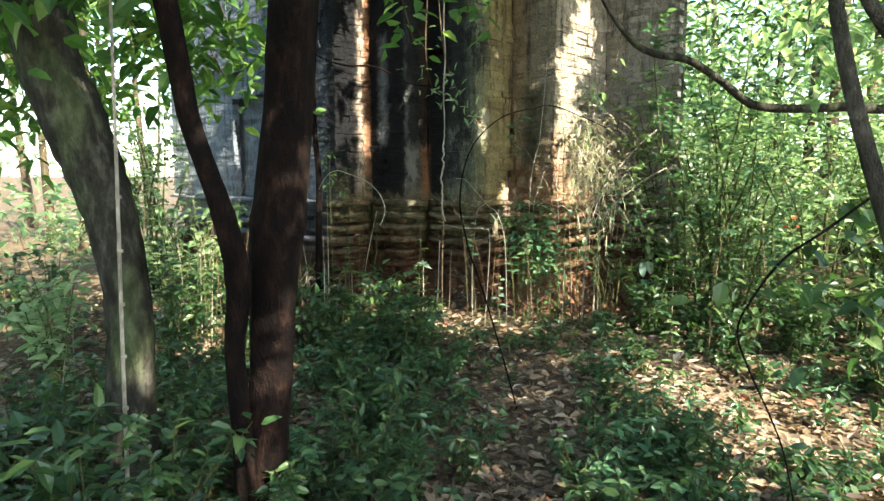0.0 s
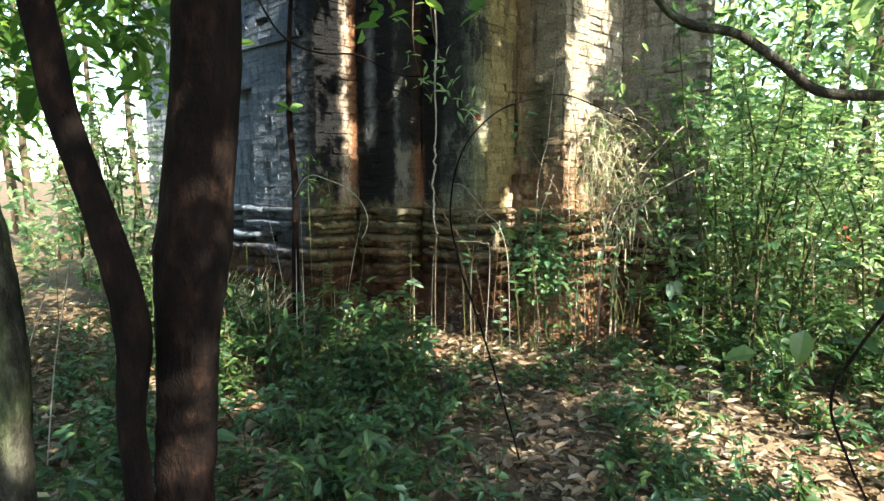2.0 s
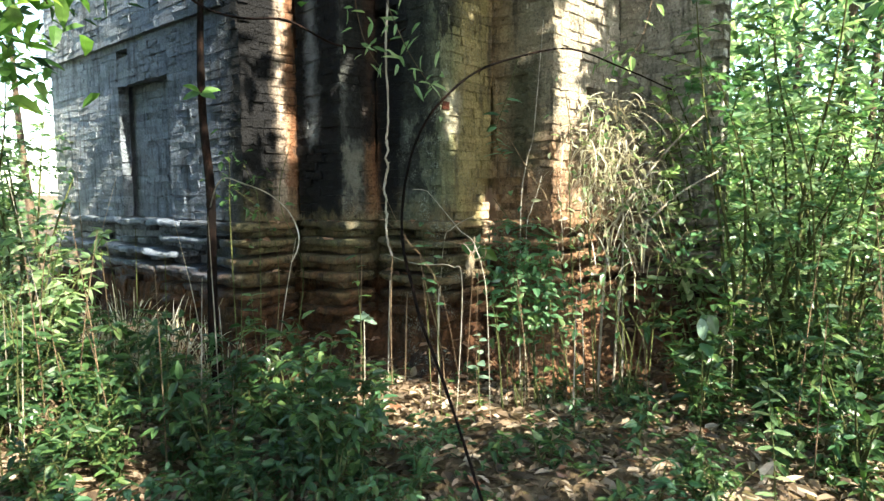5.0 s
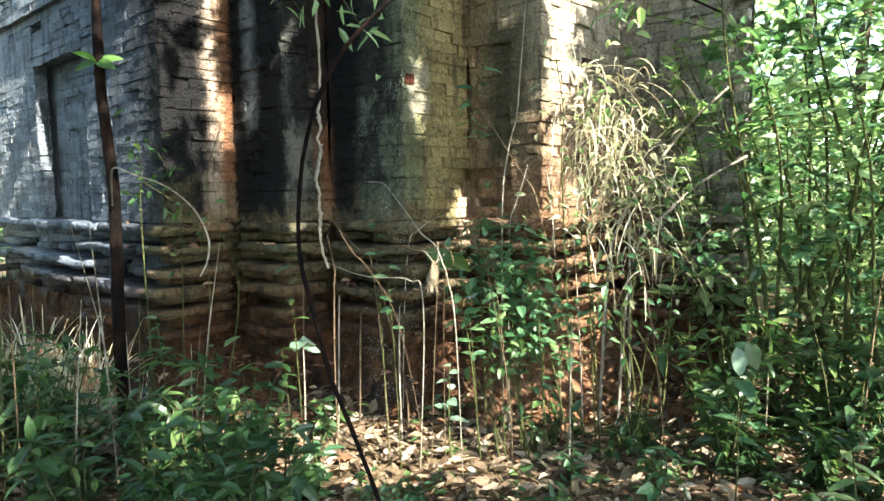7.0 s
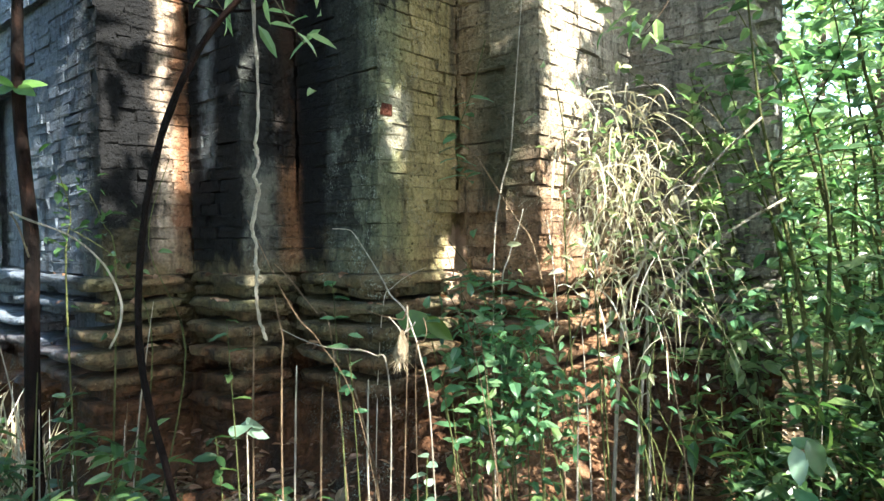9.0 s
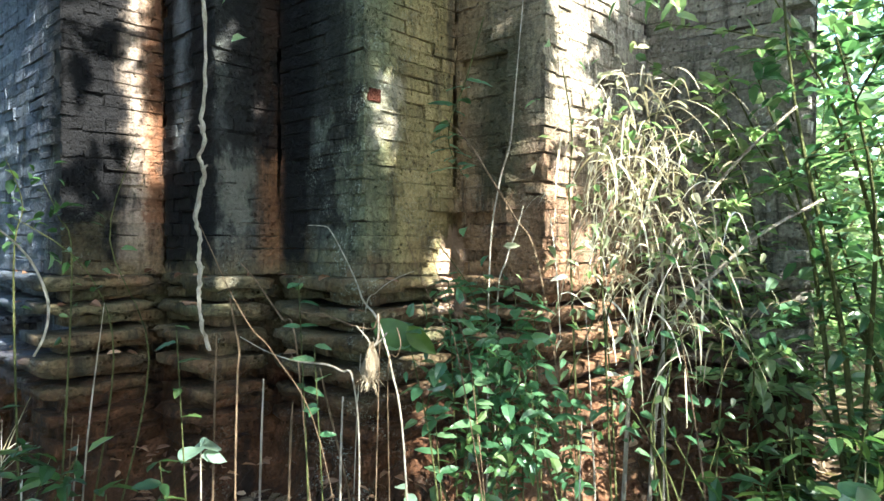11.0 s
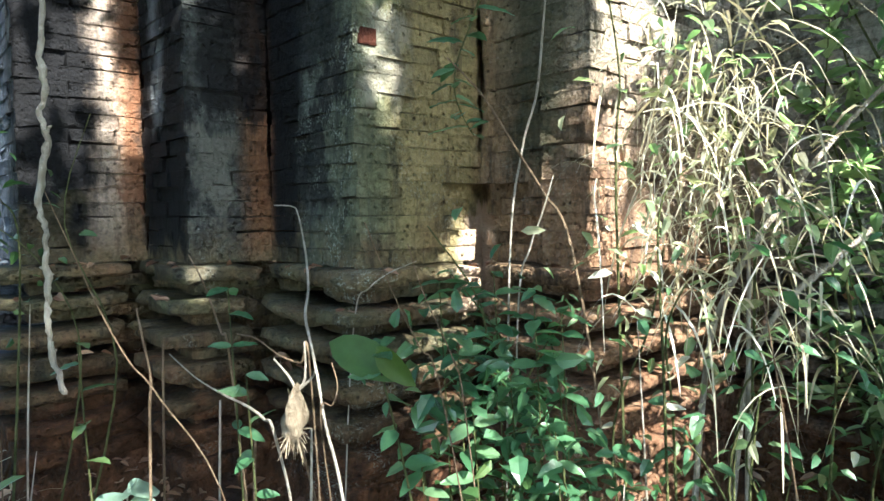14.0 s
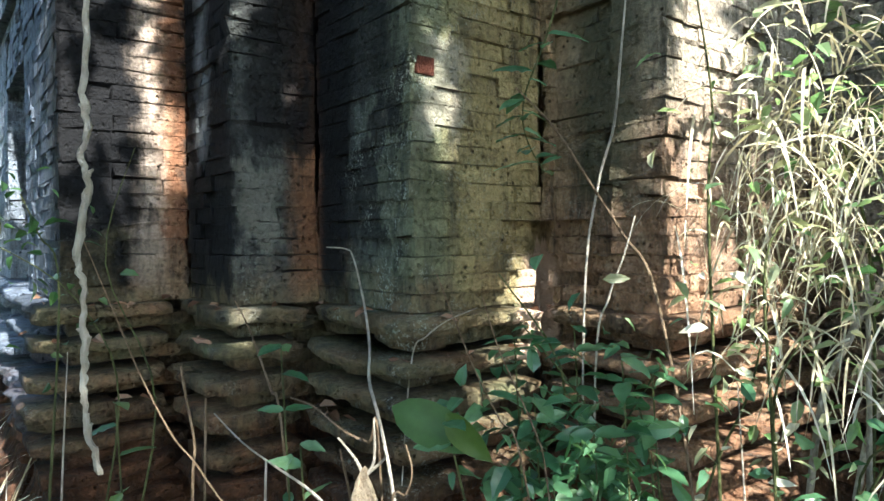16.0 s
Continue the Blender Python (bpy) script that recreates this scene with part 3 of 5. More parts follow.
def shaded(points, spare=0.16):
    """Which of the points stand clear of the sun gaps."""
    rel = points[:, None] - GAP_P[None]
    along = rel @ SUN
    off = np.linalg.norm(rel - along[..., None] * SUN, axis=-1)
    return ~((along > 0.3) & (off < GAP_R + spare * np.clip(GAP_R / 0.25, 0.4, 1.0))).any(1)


def crown_cloud(n, low, high, clumps, spread):
    """Leaf points in clumps inside a box, with gaps between."""
    c = rng.uniform(low, high, (clumps, 3))
    p = c[rng.integers(0, clumps, n)] + rng.normal(0, spread, (n, 3))
    return p


def foliage(points, mat, size=(0.09, 0.16), slim=0.42, fine=False, droop=0.3, hang=-0.2, name="leaves"):
    s = Soup()
    n = len(points)
    way = rng.normal(0, 1, (n, 3)) * (1, 1, 0.45) + (0, 0, hang)
    ln = rng.uniform(*size, n)
    leaves(s, points, way, ln, ln * slim * rng.uniform(0.8, 1.2, n), fine, droop)
    return s.mesh(name, mat)


def tree(name, label, base, points, radii, mat, limbs=(), crowns=()):
    ob = tagged(new(name), label, "tree")
    part("trunk", trunk_mesh(points, radii, mat), ob)
    for lp, lr in limbs:
        part("limb", trunk_mesh(lp, lr, mat, 9, 0.10, 5, "limb"), ob)
    for pts, lm, kw in crowns:
        if len(pts):
            part("crown", foliage(pts, lm, **kw), ob)
    return ob


# Crown leaves, without those that would block the chosen sun patches.
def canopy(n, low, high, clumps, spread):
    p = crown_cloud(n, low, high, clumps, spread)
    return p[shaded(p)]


def shade_leaves(n):
    """Unseen leaf layer added to shade the ruin's front, thinner towards the sunny thicket."""
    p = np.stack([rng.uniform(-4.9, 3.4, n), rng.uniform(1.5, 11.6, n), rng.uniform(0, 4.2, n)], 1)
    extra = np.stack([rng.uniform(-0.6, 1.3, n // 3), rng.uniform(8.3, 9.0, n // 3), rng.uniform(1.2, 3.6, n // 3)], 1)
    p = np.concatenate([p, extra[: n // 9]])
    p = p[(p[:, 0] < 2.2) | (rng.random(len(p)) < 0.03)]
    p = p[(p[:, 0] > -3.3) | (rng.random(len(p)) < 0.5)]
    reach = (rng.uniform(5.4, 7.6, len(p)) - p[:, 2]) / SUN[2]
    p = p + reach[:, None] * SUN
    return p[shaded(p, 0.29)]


_shade = shade_leaves(27000)
SHADE_LEAVES = {4.6: _shade[_shade[:, 0] < 6.5], 8.6: _shade[_shade[:, 0] >= 6.5]}


def build_trees():
    leafy = dict(size=(0.11, 0.19))
    # forked dark tree, close to the path
    p1 = canopy(3600, (-3.0, 1.5, 4.6), (2.0, 5.5, 6.8), 55, 0.42)
    tree("forked_tree", "dark reddish-brown forked tree trunk standing in leaf litter", None,
         [(-0.79, 4.22, -0.55), (-0.74, 4.22, 0.15), (-0.705, 4.22, 0.5), (-0.683, 4.22, 0.8), (-0.663, 4.22, 1.1), (-0.632, 4.22, 1.4), (-0.565, 4.22, 1.98), (-0.532, 4.22, 2.5), (-0.40, 4.18, 3.351), (-0.10, 4.173, 4.759), (0.1, 4.261, 5.815)],
         [0.15, 0.112, 0.112, 0.118, 0.125, 0.145, 0.126, 0.122, 0.10, 0.053, 0.02], BARK_DARK,
         [([(-0.80, 4.12, -0.6), (-0.83, 4.10, 0.3), (-0.845, 4.08, 0.75), (-0.80, 4.05, 1.1), (-0.83, 4.0, 1.4), (-0.925, 4.0, 1.69), (-1.01, 4.0, 1.96), (-1.09, 3.98, 2.5), (-1.2, 3.9, 3.2), (-1.45, 3.7, 4.76)], [0.07, 0.052, 0.05, 0.066, 0.06, 0.052, 0.055, 0.06, 0.045, 0.02]),
          ([(-0.40, 4.18, 3.351), (0.45, 4.1, 4.3), (1.4, 3.6, 5.2)], [0.05, 0.035, 0.012]), ([(-0.10, 4.173, 4.659), (-0.8, 5.2, 5.6), (-1.6, 6.0, 6.1)], [0.04, 0.03, 0.01])],
         [(p1, BACKLIT, leafy)])
    # thick leaning pale tree
    p2 = canopy(4500, (-6.0, 0.0, 4.0), (-2.0, 5.0, 7.0), 70, 0.42)
    tree("leaning_tree", "thick pale mossy tree trunk leaning over the undergrowth", None,
         [(-1.52, 4.2, -0.4), (-1.48, 4.2, 0.1), (-1.475, 4.2, 0.5), (-1.455, 4.2, 0.8), (-1.475, 4.2, 1.1), (-1.525, 4.2, 1.4), (-1.615, 4.2, 1.69), (-1.73, 4.2, 1.99), (-1.845, 4.2, 2.28), (-1.9, 4.2, 2.56), (-2.35, 4.15, 3.6), (-3.0, 4.2, 5.2)],
         [0.16, 0.125, 0.122, 0.12, 0.118, 0.13, 0.145, 0.162, 0.152, 0.165, 0.11, 0.05], BARK_PALE,
         [([(-1.95, 4.2, 2.7), (-2.2, 4.5, 3.3), (-2.0, 5.0, 4.5)], [0.08, 0.06, 0.02]), ([(-2.35, 4.15, 3.6), (-3.5, 4.6, 4.6), (-4.5, 5.2, 5.6)], [0.06, 0.04, 0.012])],
         [(p2, BACKLIT, leafy)])
    # tree with a long curved bough on the sunny side
    p3 = canopy(1500, (1.6, 1.5, 4.6), (4.4, 6.6, 7.2), 60, 0.42)
    tree("curved_tree", "slender grey tree with a long curved bare bough", None,
         [(4.3, 5.9, -0.4), (4.25, 5.9, 0.6), (4.15, 5.88, 1.6), (4.05, 5.85, 2.1), (4.0, 5.85, 2.6), (3.9, 5.85, 3.2), (3.8, 5.9, 4.2), (3.9, 5.9, 5.4)],
         [0.085, 0.07, 0.062, 0.058, 0.052, 0.045, 0.035, 0.02], BARK_PALE,
         [([(4.06, 5.85, 2.05), (3.7, 5.8, 2.12), (3.3, 5.72, 2.14), (3.0, 5.65, 2.15), (2.66, 5.6, 2.135), (2.34, 5.55, 2.16), (2.09, 5.5, 2.32), (1.83, 5.4, 2.44), (1.6, 5.35, 2.47), (1.42, 5.3, 2.56), (1.2, 5.25, 2.85), (1.0, 5.2, 3.3)], [0.04, 0.036, 0.034, 0.032, 0.03, 0.03, 0.028, 0.026, 0.024, 0.02, 0.014, 0.008]),
          ([(4.0, 5.85, 2.5), (3.7, 5.7, 3.2), (3.2, 5.6, 4.0)], [0.04, 0.03, 0.012])],
         [(p3, BACKLIT, leafy)])
    # slender leaning sapling close to the start of the path
    tree("slender_sapling", "slender grey leaning sapling with a forked stem", None,
         [(1.60, 2.20, -0.35), (1.53, 2.17, 0.4), (1.40, 2.15, 1.0), (1.27, 2.13, 1.4), (1.19, 2.12, 1.613), (1.155, 2.12, 1.716), (1.122, 2.12, 1.82), (1.09, 2.12, 1.945), (1.08, 2.12, 2.05), (1.08, 2.12, 2.5), (1.0, 2.1, 3.2), (0.9, 2.0, 4.2)],
         [0.030, 0.026, 0.022, 0.019, 0.017, 0.016, 0.015, 0.014, 0.013, 0.012, 0.010, 0.005], BARK_PALE,
         [([(1.40, 2.15, 1.1), (1.30, 2.13, 1.62), (1.225, 2.12, 1.86), (1.13, 2.12, 2.01), (1.02, 2.1, 2.25), (0.85, 2.05, 2.9)], [0.016, 0.015, 0.014, 0.013, 0.011, 0.005])])
    # added trees, mostly out of view, which carry the unseen shading leaves
    for x, y, r, low, high, n in [(8.6, -1.5, 0.2, (7.0, -5.0, 6.0), (11.0, 1.0, 9.5), 1200), (4.6, 1.2, 0.16, (0.5, -3.5, 4.8), (7.0, 2.6, 8.0), 1400), (-3.4, -1.5, 0.18, (-7.0, -4.5, 4.2), (0.0, 2.0, 7.8), 9000), (-5.2, 7.6, 0.14, (-7.0, 5.5, 4.4), (-4.2, 9.0, 7.2), 1600), (6.2, 7.4, 0.13, (5.6, 8.5, 4.4), (8.0, 11.0, 7.4), 350)]:
        pts = canopy(n, low, high, 60, 0.5)
        big = SHADE_LEAVES.pop(x, None)
        if x == -5.2:
            pts = np.concatenate([pts, canopy(1600, (-7.0, 5.8, 2.9), (-2.6, 9.0, 4.6), 45, 0.35)])
        if x == 6.2:
            pts = np.concatenate([pts, canopy(1100, (3.0, 9.0, 3.0), (7.5, 12.0, 5.0), 30, 0.35)])
        tree("canopy_tree", "tall forest tree with a brown trunk, its dense crown added for shade and leaves", None,
             [(x, y, gz(x, y) - 0.2), (x + 0.1, y, 1.5), (x - 0.1, y + 0.2, 3.5), (x, y + 0.3, 6.5)], [r * 1.2, r, r * 0.85, r * 0.3], BARK_MID,
             [([(x - 0.1, y + 0.2, 3.5), (x - 0.9, y + 0.8, 4.7), (x - 1.8, y + 1.2, 5.8)], [r * 0.5, r * 0.35, 0.01]), ([(x, y + 0.25, 4.2), (x + 0.9, y - 0.6, 5.2), (x + 1.7, y - 1.0, 6.3)], [r * 0.5, r * 0.35, 0.01])],
             [(pts, GREEN, dict(size=(0.12, 0.2)))] + ([(big, GREEN, dict(size=(0.22, 0.34), slim=0.5))] if big is not None else []))


build_trees()


# ---------------------------------------------------------------- low branches with leaves
def leafy_branch(name, label, points, radius, n, mat, size, slim=0.45, spread=0.10):
    """A hanging branch with leaves along it."""
    ob = tagged(new(name), label, "branch")
    s = Soup()
    line = tube(s, points, [radius, radius * 0.3], 6, 0.05, 6)
    part("stem", s.mesh("stem", BARK_MID, True), ob)
    f = Soup()
    at = line[rng.integers(len(line) // 5, len(line), n)] + rng.normal(0, spread, (n, 3))
    # drop leaves in the way of the chosen sun patches
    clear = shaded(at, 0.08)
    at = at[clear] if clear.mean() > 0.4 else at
    n = len(at)
    ln = rng.uniform(*size, n)
    leaves(f, at, rng.normal(0, 1, (n, 3)) * (1, 1, 0.4) + (0, 0, -0.35), ln, ln * slim, True, 0.25)
    part("foliage", f.mesh("foliage", mat), ob)
    return ob


def build_branches():
    spots = [((-2.4, 4.6, 3.3), (-1.7, 5.0, 2.5), 80), ((-1.9, 5.2, 3.2), (-1.5, 5.8, 2.4), 70), ((-3.4, 4.8, 3.0), (-3.0, 5.4, 2.2), 80), ((-3.8, 6.0, 3.0), (-2.8, 6.6, 2.4), 80), ((-2.6, 4.4, 3.4), (-1.2, 5.2, 2.5), 70), ((-1.4, 4.6, 3.6), (-1.0, 5.4, 2.9), 60), ((-2.8, 5.0, 3.2), (-2.9, 5.6, 2.0), 70), ((-3.6, 5.4, 3.4), (-3.2, 6.2, 2.2), 70),
             ((-2.0, 6.0, 3.6), (-1.6, 6.6, 2.6), 60), ((-4.2, 6.4, 3.2), (-3.6, 7.2, 2.0), 70), ((-2.2, 3.2, 2.7), (-1.7, 3.6, 2.3), 30), ((-3.0, 7.0, 3.4), (-2.6, 7.8, 2.6), 60), ((-2.0, 3.6, 3.2), (-1.5, 4.0, 2.5), 60), ((-2.6, 5.6, 3.4), (-2.2, 6.2, 2.5), 70), ((-3.4, 6.6, 3.4), (-3.4, 7.4, 2.4), 70), ((-4.4, 7.8, 3.6), (-4.0, 8.6, 2.5), 70),
             ((0.3, 5.0, 3.6), (0.35, 5.6, 2.75), 26), ((0.9, 4.6, 3.4), (0.3, 5.2, 2.8), 20), ((-0.4, 5.6, 3.5), (-0.1, 6.3, 2.75), 24),
             ((2.4, 4.8, 3.5), (2.6, 5.4, 2.45), 50), ((3.6, 5.2, 3.3), (3.4, 5.9, 2.5), 60), ((3.0, 6.0, 3.6), (3.6, 6.8, 2.6), 60), ((4.4, 6.2, 3.4), (4.6, 7.0, 2.2), 70), ((4.4, 4.6, 3.2), (4.0, 5.0, 2.2), 60), ((5.2, 7.4, 3.6), (5.0, 8.4, 2.4), 70)]
    for a, b, n in spots:
        a, b = np.array(a), np.array(b)
        mid = (a + b) / 2 + (0, 0, 0.15)
        leafy_branch("leafy_branch", "drooping branch with green leaves coloured as backlit", [a + (0, 0, 1.4), a, mid, b], 0.014, int(n * 3.2), BACKLIT if b[0] < 1.5 else LIGHT_OR_SUNLIT, (0.11, 0.2), 0.45, 0.16)


build_branches()


# ---------------------------------------------------------------- undergrowth
def shrub_parts(height, stems, n, mat, size, slim, lean=0.25, twig=GREENTWIG, spread=0.5, low=0.15):
    s, f = Soup(), Soup()
    for _ in range(stems):
        a = rng.uniform(0, 6.283)
        tip = np.array([math.cos(a), math.sin(a), 0]) * rng.uniform(0.2, 1) * spread * height
        h = height * rng.uniform(0.6, 1.05)
        pts = [(0, 0, -0.08), tip * 0.25 + (0, 0, h * 0.35), tip * 0.6 + (0, 0, h * 0.7), tip + (0, 0, h)]
        pts = [np.array(p) + rng.normal(0, 0.02 * height, 3) for p in pts]
        line = tube(s, pts, [0.006 + 0.004 * height, 0.002], 5, 0, 4)
        k = max(2, n // stems)
        i = rng.integers(int(len(line) * low), len(line), k)
        base = line[i] + rng.normal(0, 0.02, (k, 3))
        ln = rng.uniform(*size, k)
        way = rng.normal(0, 1, (k, 3)) * (1, 1, 0.35) + (0, 0, 0.1)
        leaves(f, base + unit(way) * 0.02, way, ln, ln * slim * rng.uniform(0.85, 1.15, k), True, 0.25)
        # side twigs with further leaves
        for _ in range(4 if height > 1 else 2):
            j = rng.integers(len(line) // 3, len(line))
            w = unit(rng.normal(0, 1, 3) * (1, 1, 0.3) + (0, 0, 0.35)) * height * rng.uniform(0.12, 0.3)
            tl = tube(s, [line[j], line[j] + w * 0.5 + (0, 0, 0.01), line[j] + w], [0.004, 0.0015], 4, 0, 3)
            q = max(2, k // 3)
            base = tl[rng.integers(0, len(tl), q)]
            ln = rng.uniform(*size, q)
            leaves(f, base, rng.normal(0, 1, (q, 3)) * (1, 1, 0.35) + w * 2, ln, ln * slim, True, 0.25)
    return s.mesh("stems", twig, True), f.mesh("leaves", mat)


def plant_kind(name, label, category, group, variants):
    made = []
    for st, lf in variants:
        ob = tagged(new(name), label, category, group)
        part("stem", st, ob)
        part("foliage", lf, ob)
        made.append(ob)
    return made


def scatter(kinds, spots, scale=(0.8, 1.25), sink=0.0):
    """Sets the kinds at the spots: the first ones are moved there, the rest are copies."""
    for i, (x, y) in enumerate(spots):
        m = pose(x, y, gz(x, y) - sink, rng.normal(0, 5), rng.normal(0, 5), rng.uniform(0, 360)) @ Matrix.Scale(rng.uniform(*scale), 4)
        if i < len(kinds):
            kinds[i].matrix_basis = m
        else:
            ob = copy_thing(kinds[i % len(kinds)], m)
            ob.matrix_basis = m


def path_x(y):
    return float(np.interp(y, [0.8, 2, 2.5, 3.9, 4.8, 5.4, 5.8, 6.1], [0.49, 0.5, 0.45, 0.62, 0.78, 0.92, 1.17, 1.0]))


def spots_in(n, x0, x1, y0, y1, clear=0.35, test=None):
    out = []
    plan = np.array(PLAN)
    while len(out) < n:
        x, y = rng.uniform(x0, x1), rng.uniform(y0, y1)
        if abs(x - path_x(y)) < clear and y < 6.6:
            continue
        front = np.interp(x, plan[:, 0], plan[:, 1])
        if -4.6 < x < 3.0 and y > front - 0.28:
            continue
        if min(math.hypot(x - 2.35, y - 6.05), math.hypot(x - 2.9, y - 5.3), math.hypot(x - 1.8, y - 6.5), math.hypot(x - 0.3, y - 7.7), math.hypot(x - 0.75, y - 7.7)) < 0.42 and rng.random() < 0.85:
            continue
        if test and not test(x, y):
            continue
        out.append((x, y))
    return out


def build_undergrowth():
    seed = plant_kind("seedling", "small green seedling with oval leaves in leaf litter", "seedling", "seedlings on the forest floor",
                      [shrub_parts(rng.uniform(0.16, 0.32), 3, 20, m, (0.05, 0.10), 0.42, spread=0.6) for m in (GREEN, GREEN, COOL, GREEN, COOL, GREEN)])
    scatter(seed, spots_in(290, -3.0, 3.8, 2.4, 8.2, 0.26))
    bush = plant_kind("bush", "leafy dark green bush growing in the undergrowth", "bush", "bushes in the undergrowth",
                      [shrub_parts(rng.uniform(0.5, 0.75), 6, 110, m, (0.06, 0.12), 0.40) for m in (GREEN, GREEN, GREEN, GREEN)])
    places = [(-1.6, 3.0), (-2.0, 3.6), (-1.3, 2.7), (-2.3, 3.1), (-1.9, 2.7), (-2.6, 3.9), (-1.1, 3.7), (-2.4, 4.4), (-0.3, 4.7), (-0.15, 5.25), (-0.15, 6.5), (-0.05, 6.85), (-0.3, 6.9), (-0.9, 6.9), (-1.5, 6.8), (-1.8, 7.4), (-2.2, 6.2), (-1.6, 5.4), (-2.6, 7.2), (-1.2, 3.3), (-0.95, 3.0), (-1.5, 3.5), (-0.9, 7.5), (-0.6, 7.2), (-1.15, 7.1), (-1.5, 7.7), (-0.35, 7.25), (-0.75, 6.5), (-1.7, 7.0), (-2.1, 7.9), (-2.6, 8.4),
              (2.6, 7.4), (2.9, 6.9), (3.2, 7.6), (2.4, 7.9), (3.6, 7.0), (3.0, 8.0), (2.2, 7.6), (3.8, 6.2), (4.2, 7.2)]
    scatter(bush, places + spots_in(12, -3.2, -0.9, 3.0, 5.0) + spots_in(6, -2.4, -0.1, 6.2, 7.7) + spots_in(8, -6, -2.2, 4.5, 9.0) + spots_in(30, 3.0, 7.0, 5.2, 9.5), (0.75, 1.3))
    low = plant_kind("low_bush", "low dark green bush of small leaves in leaf litter", "bush", "low bushes beside the path",
                     [shrub_parts(rng.uniform(0.30, 0.42), 6, 90, m, (0.045, 0.085), 0.42, spread=0.75, low=0.05) for m in (GREEN, GREEN, COOL, GREEN)])
    scatter(low, spots_in(38, -1.0, 0.45, 3.4, 6.9, 0.28) + spots_in(22, 0.8, 2.0, 3.6, 6.6, 0.3), (0.7, 1.2))
    sunny = plant_kind("sunlit_bush", "leafy bush standing in a sunny gap, its leaves coloured as sunlit", "bush", "bushes in the sunny gap",
                       [shrub_parts(rng.uniform(0.7, 1.1), 7, 150, LIGHT_OR_SUNLIT, (0.06, 0.12), 0.42) for _ in range(3)])
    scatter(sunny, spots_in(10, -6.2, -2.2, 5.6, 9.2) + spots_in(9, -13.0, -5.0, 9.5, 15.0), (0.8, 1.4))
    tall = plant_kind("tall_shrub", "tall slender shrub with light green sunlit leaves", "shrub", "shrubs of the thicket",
                      [shrub_parts(rng.uniform(1.7, 2.6), 5, 330, m, (0.05, 0.10), 0.45, spread=0.42, low=0.08) for m in (LIGHT_OR_SUNLIT, COOL, LIGHT_OR_SUNLIT, LIGHT_OR_SUNLIT, COOL)])
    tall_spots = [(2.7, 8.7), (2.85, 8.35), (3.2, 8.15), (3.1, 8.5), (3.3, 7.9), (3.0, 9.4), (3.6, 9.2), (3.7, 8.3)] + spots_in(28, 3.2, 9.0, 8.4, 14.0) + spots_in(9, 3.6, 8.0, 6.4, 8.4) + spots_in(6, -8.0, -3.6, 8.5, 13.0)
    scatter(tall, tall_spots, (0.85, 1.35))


build_undergrowth()


def build_ground_cover():
    """Countless small seedlings between the larger ones."""
    s = Soup()
    spots = np.array(spots_in(1500, -4.0, 4.2, 2.2, 8.3, 0.22))
    for x, y in spots:
        h = rng.uniform(0.04, 0.16)
        k = rng.integers(4, 8)
        base = np.tile((x, y, gz(x, y)), (k, 1)) + np.column_stack([rng.normal(0, 0.02, (k, 2)), rng.uniform(0.3, 1, k) * h])
        ln = rng.uniform(0.035, 0.09, k)
        leaves(s, base, rng.normal(0, 1, (k, 3)) * (1, 1, 0.3), ln, ln * 0.45, True, 0.25)
    tagged(part("ground_cover", s.mesh("ground_cover", GREEN)), "small green seedlings covering the forest floor", "ground cover", kind="stuff")


build_ground_cover()


# ---------------------------------------------------------------- fallen leaves
def build_litter():
    s = Soup()
    n = 46000
    x = rng.uniform(-8.0, 8.5, n)
    y = np.where(rng.random(n) < 0.72, rng.uniform(1.8, 9.6, n), rng.uniform(-5.0, 12.0, n))
    x = np.where(rng.random(n) < 0.55, x * 0.5, x)
    keep = np.ones(n, bool)
    front = np.interp(x, np.array(PLAN)[:, 0], np.array(PLAN)[:, 1])
    keep &= ~((x > -4.4) & (x < 2.9) & (y > front - 0.05))
    keep &= (np.abs(x - 2.85 + 0.62 * (y - 5.3)) > 0.3) | (x < 1.9) | (rng.random(n) < 0.7)
    x, y = x[keep], y[keep]
    n = len(x)
    base = np.stack([x, y, ground_z(x, y) + rng.uniform(0.0, 0.035, n)], 1)
    a = rng.uniform(0, 6.283, n)
    way = np.stack([np.cos(a), np.sin(a), rng.normal(0, 0.22, n)], 1)
    ln = rng.uniform(0.05, 0.13, n)
    leaves(s, base, way, ln, ln * rng.uniform(0.3, 0.55, n), True, rng.uniform(-0.3, 0.3, (n, 1)), 0.3, rng.normal(0, 0.35, (n, 3)) + (0, 0, 1))
    litter = part("leaf_litter", s.mesh("leaf_litter", LITTER))
    tagged(litter, "dry brown fallen leaves strewn over the forest floor", "leaf litter", kind="stuff")


build_litter()


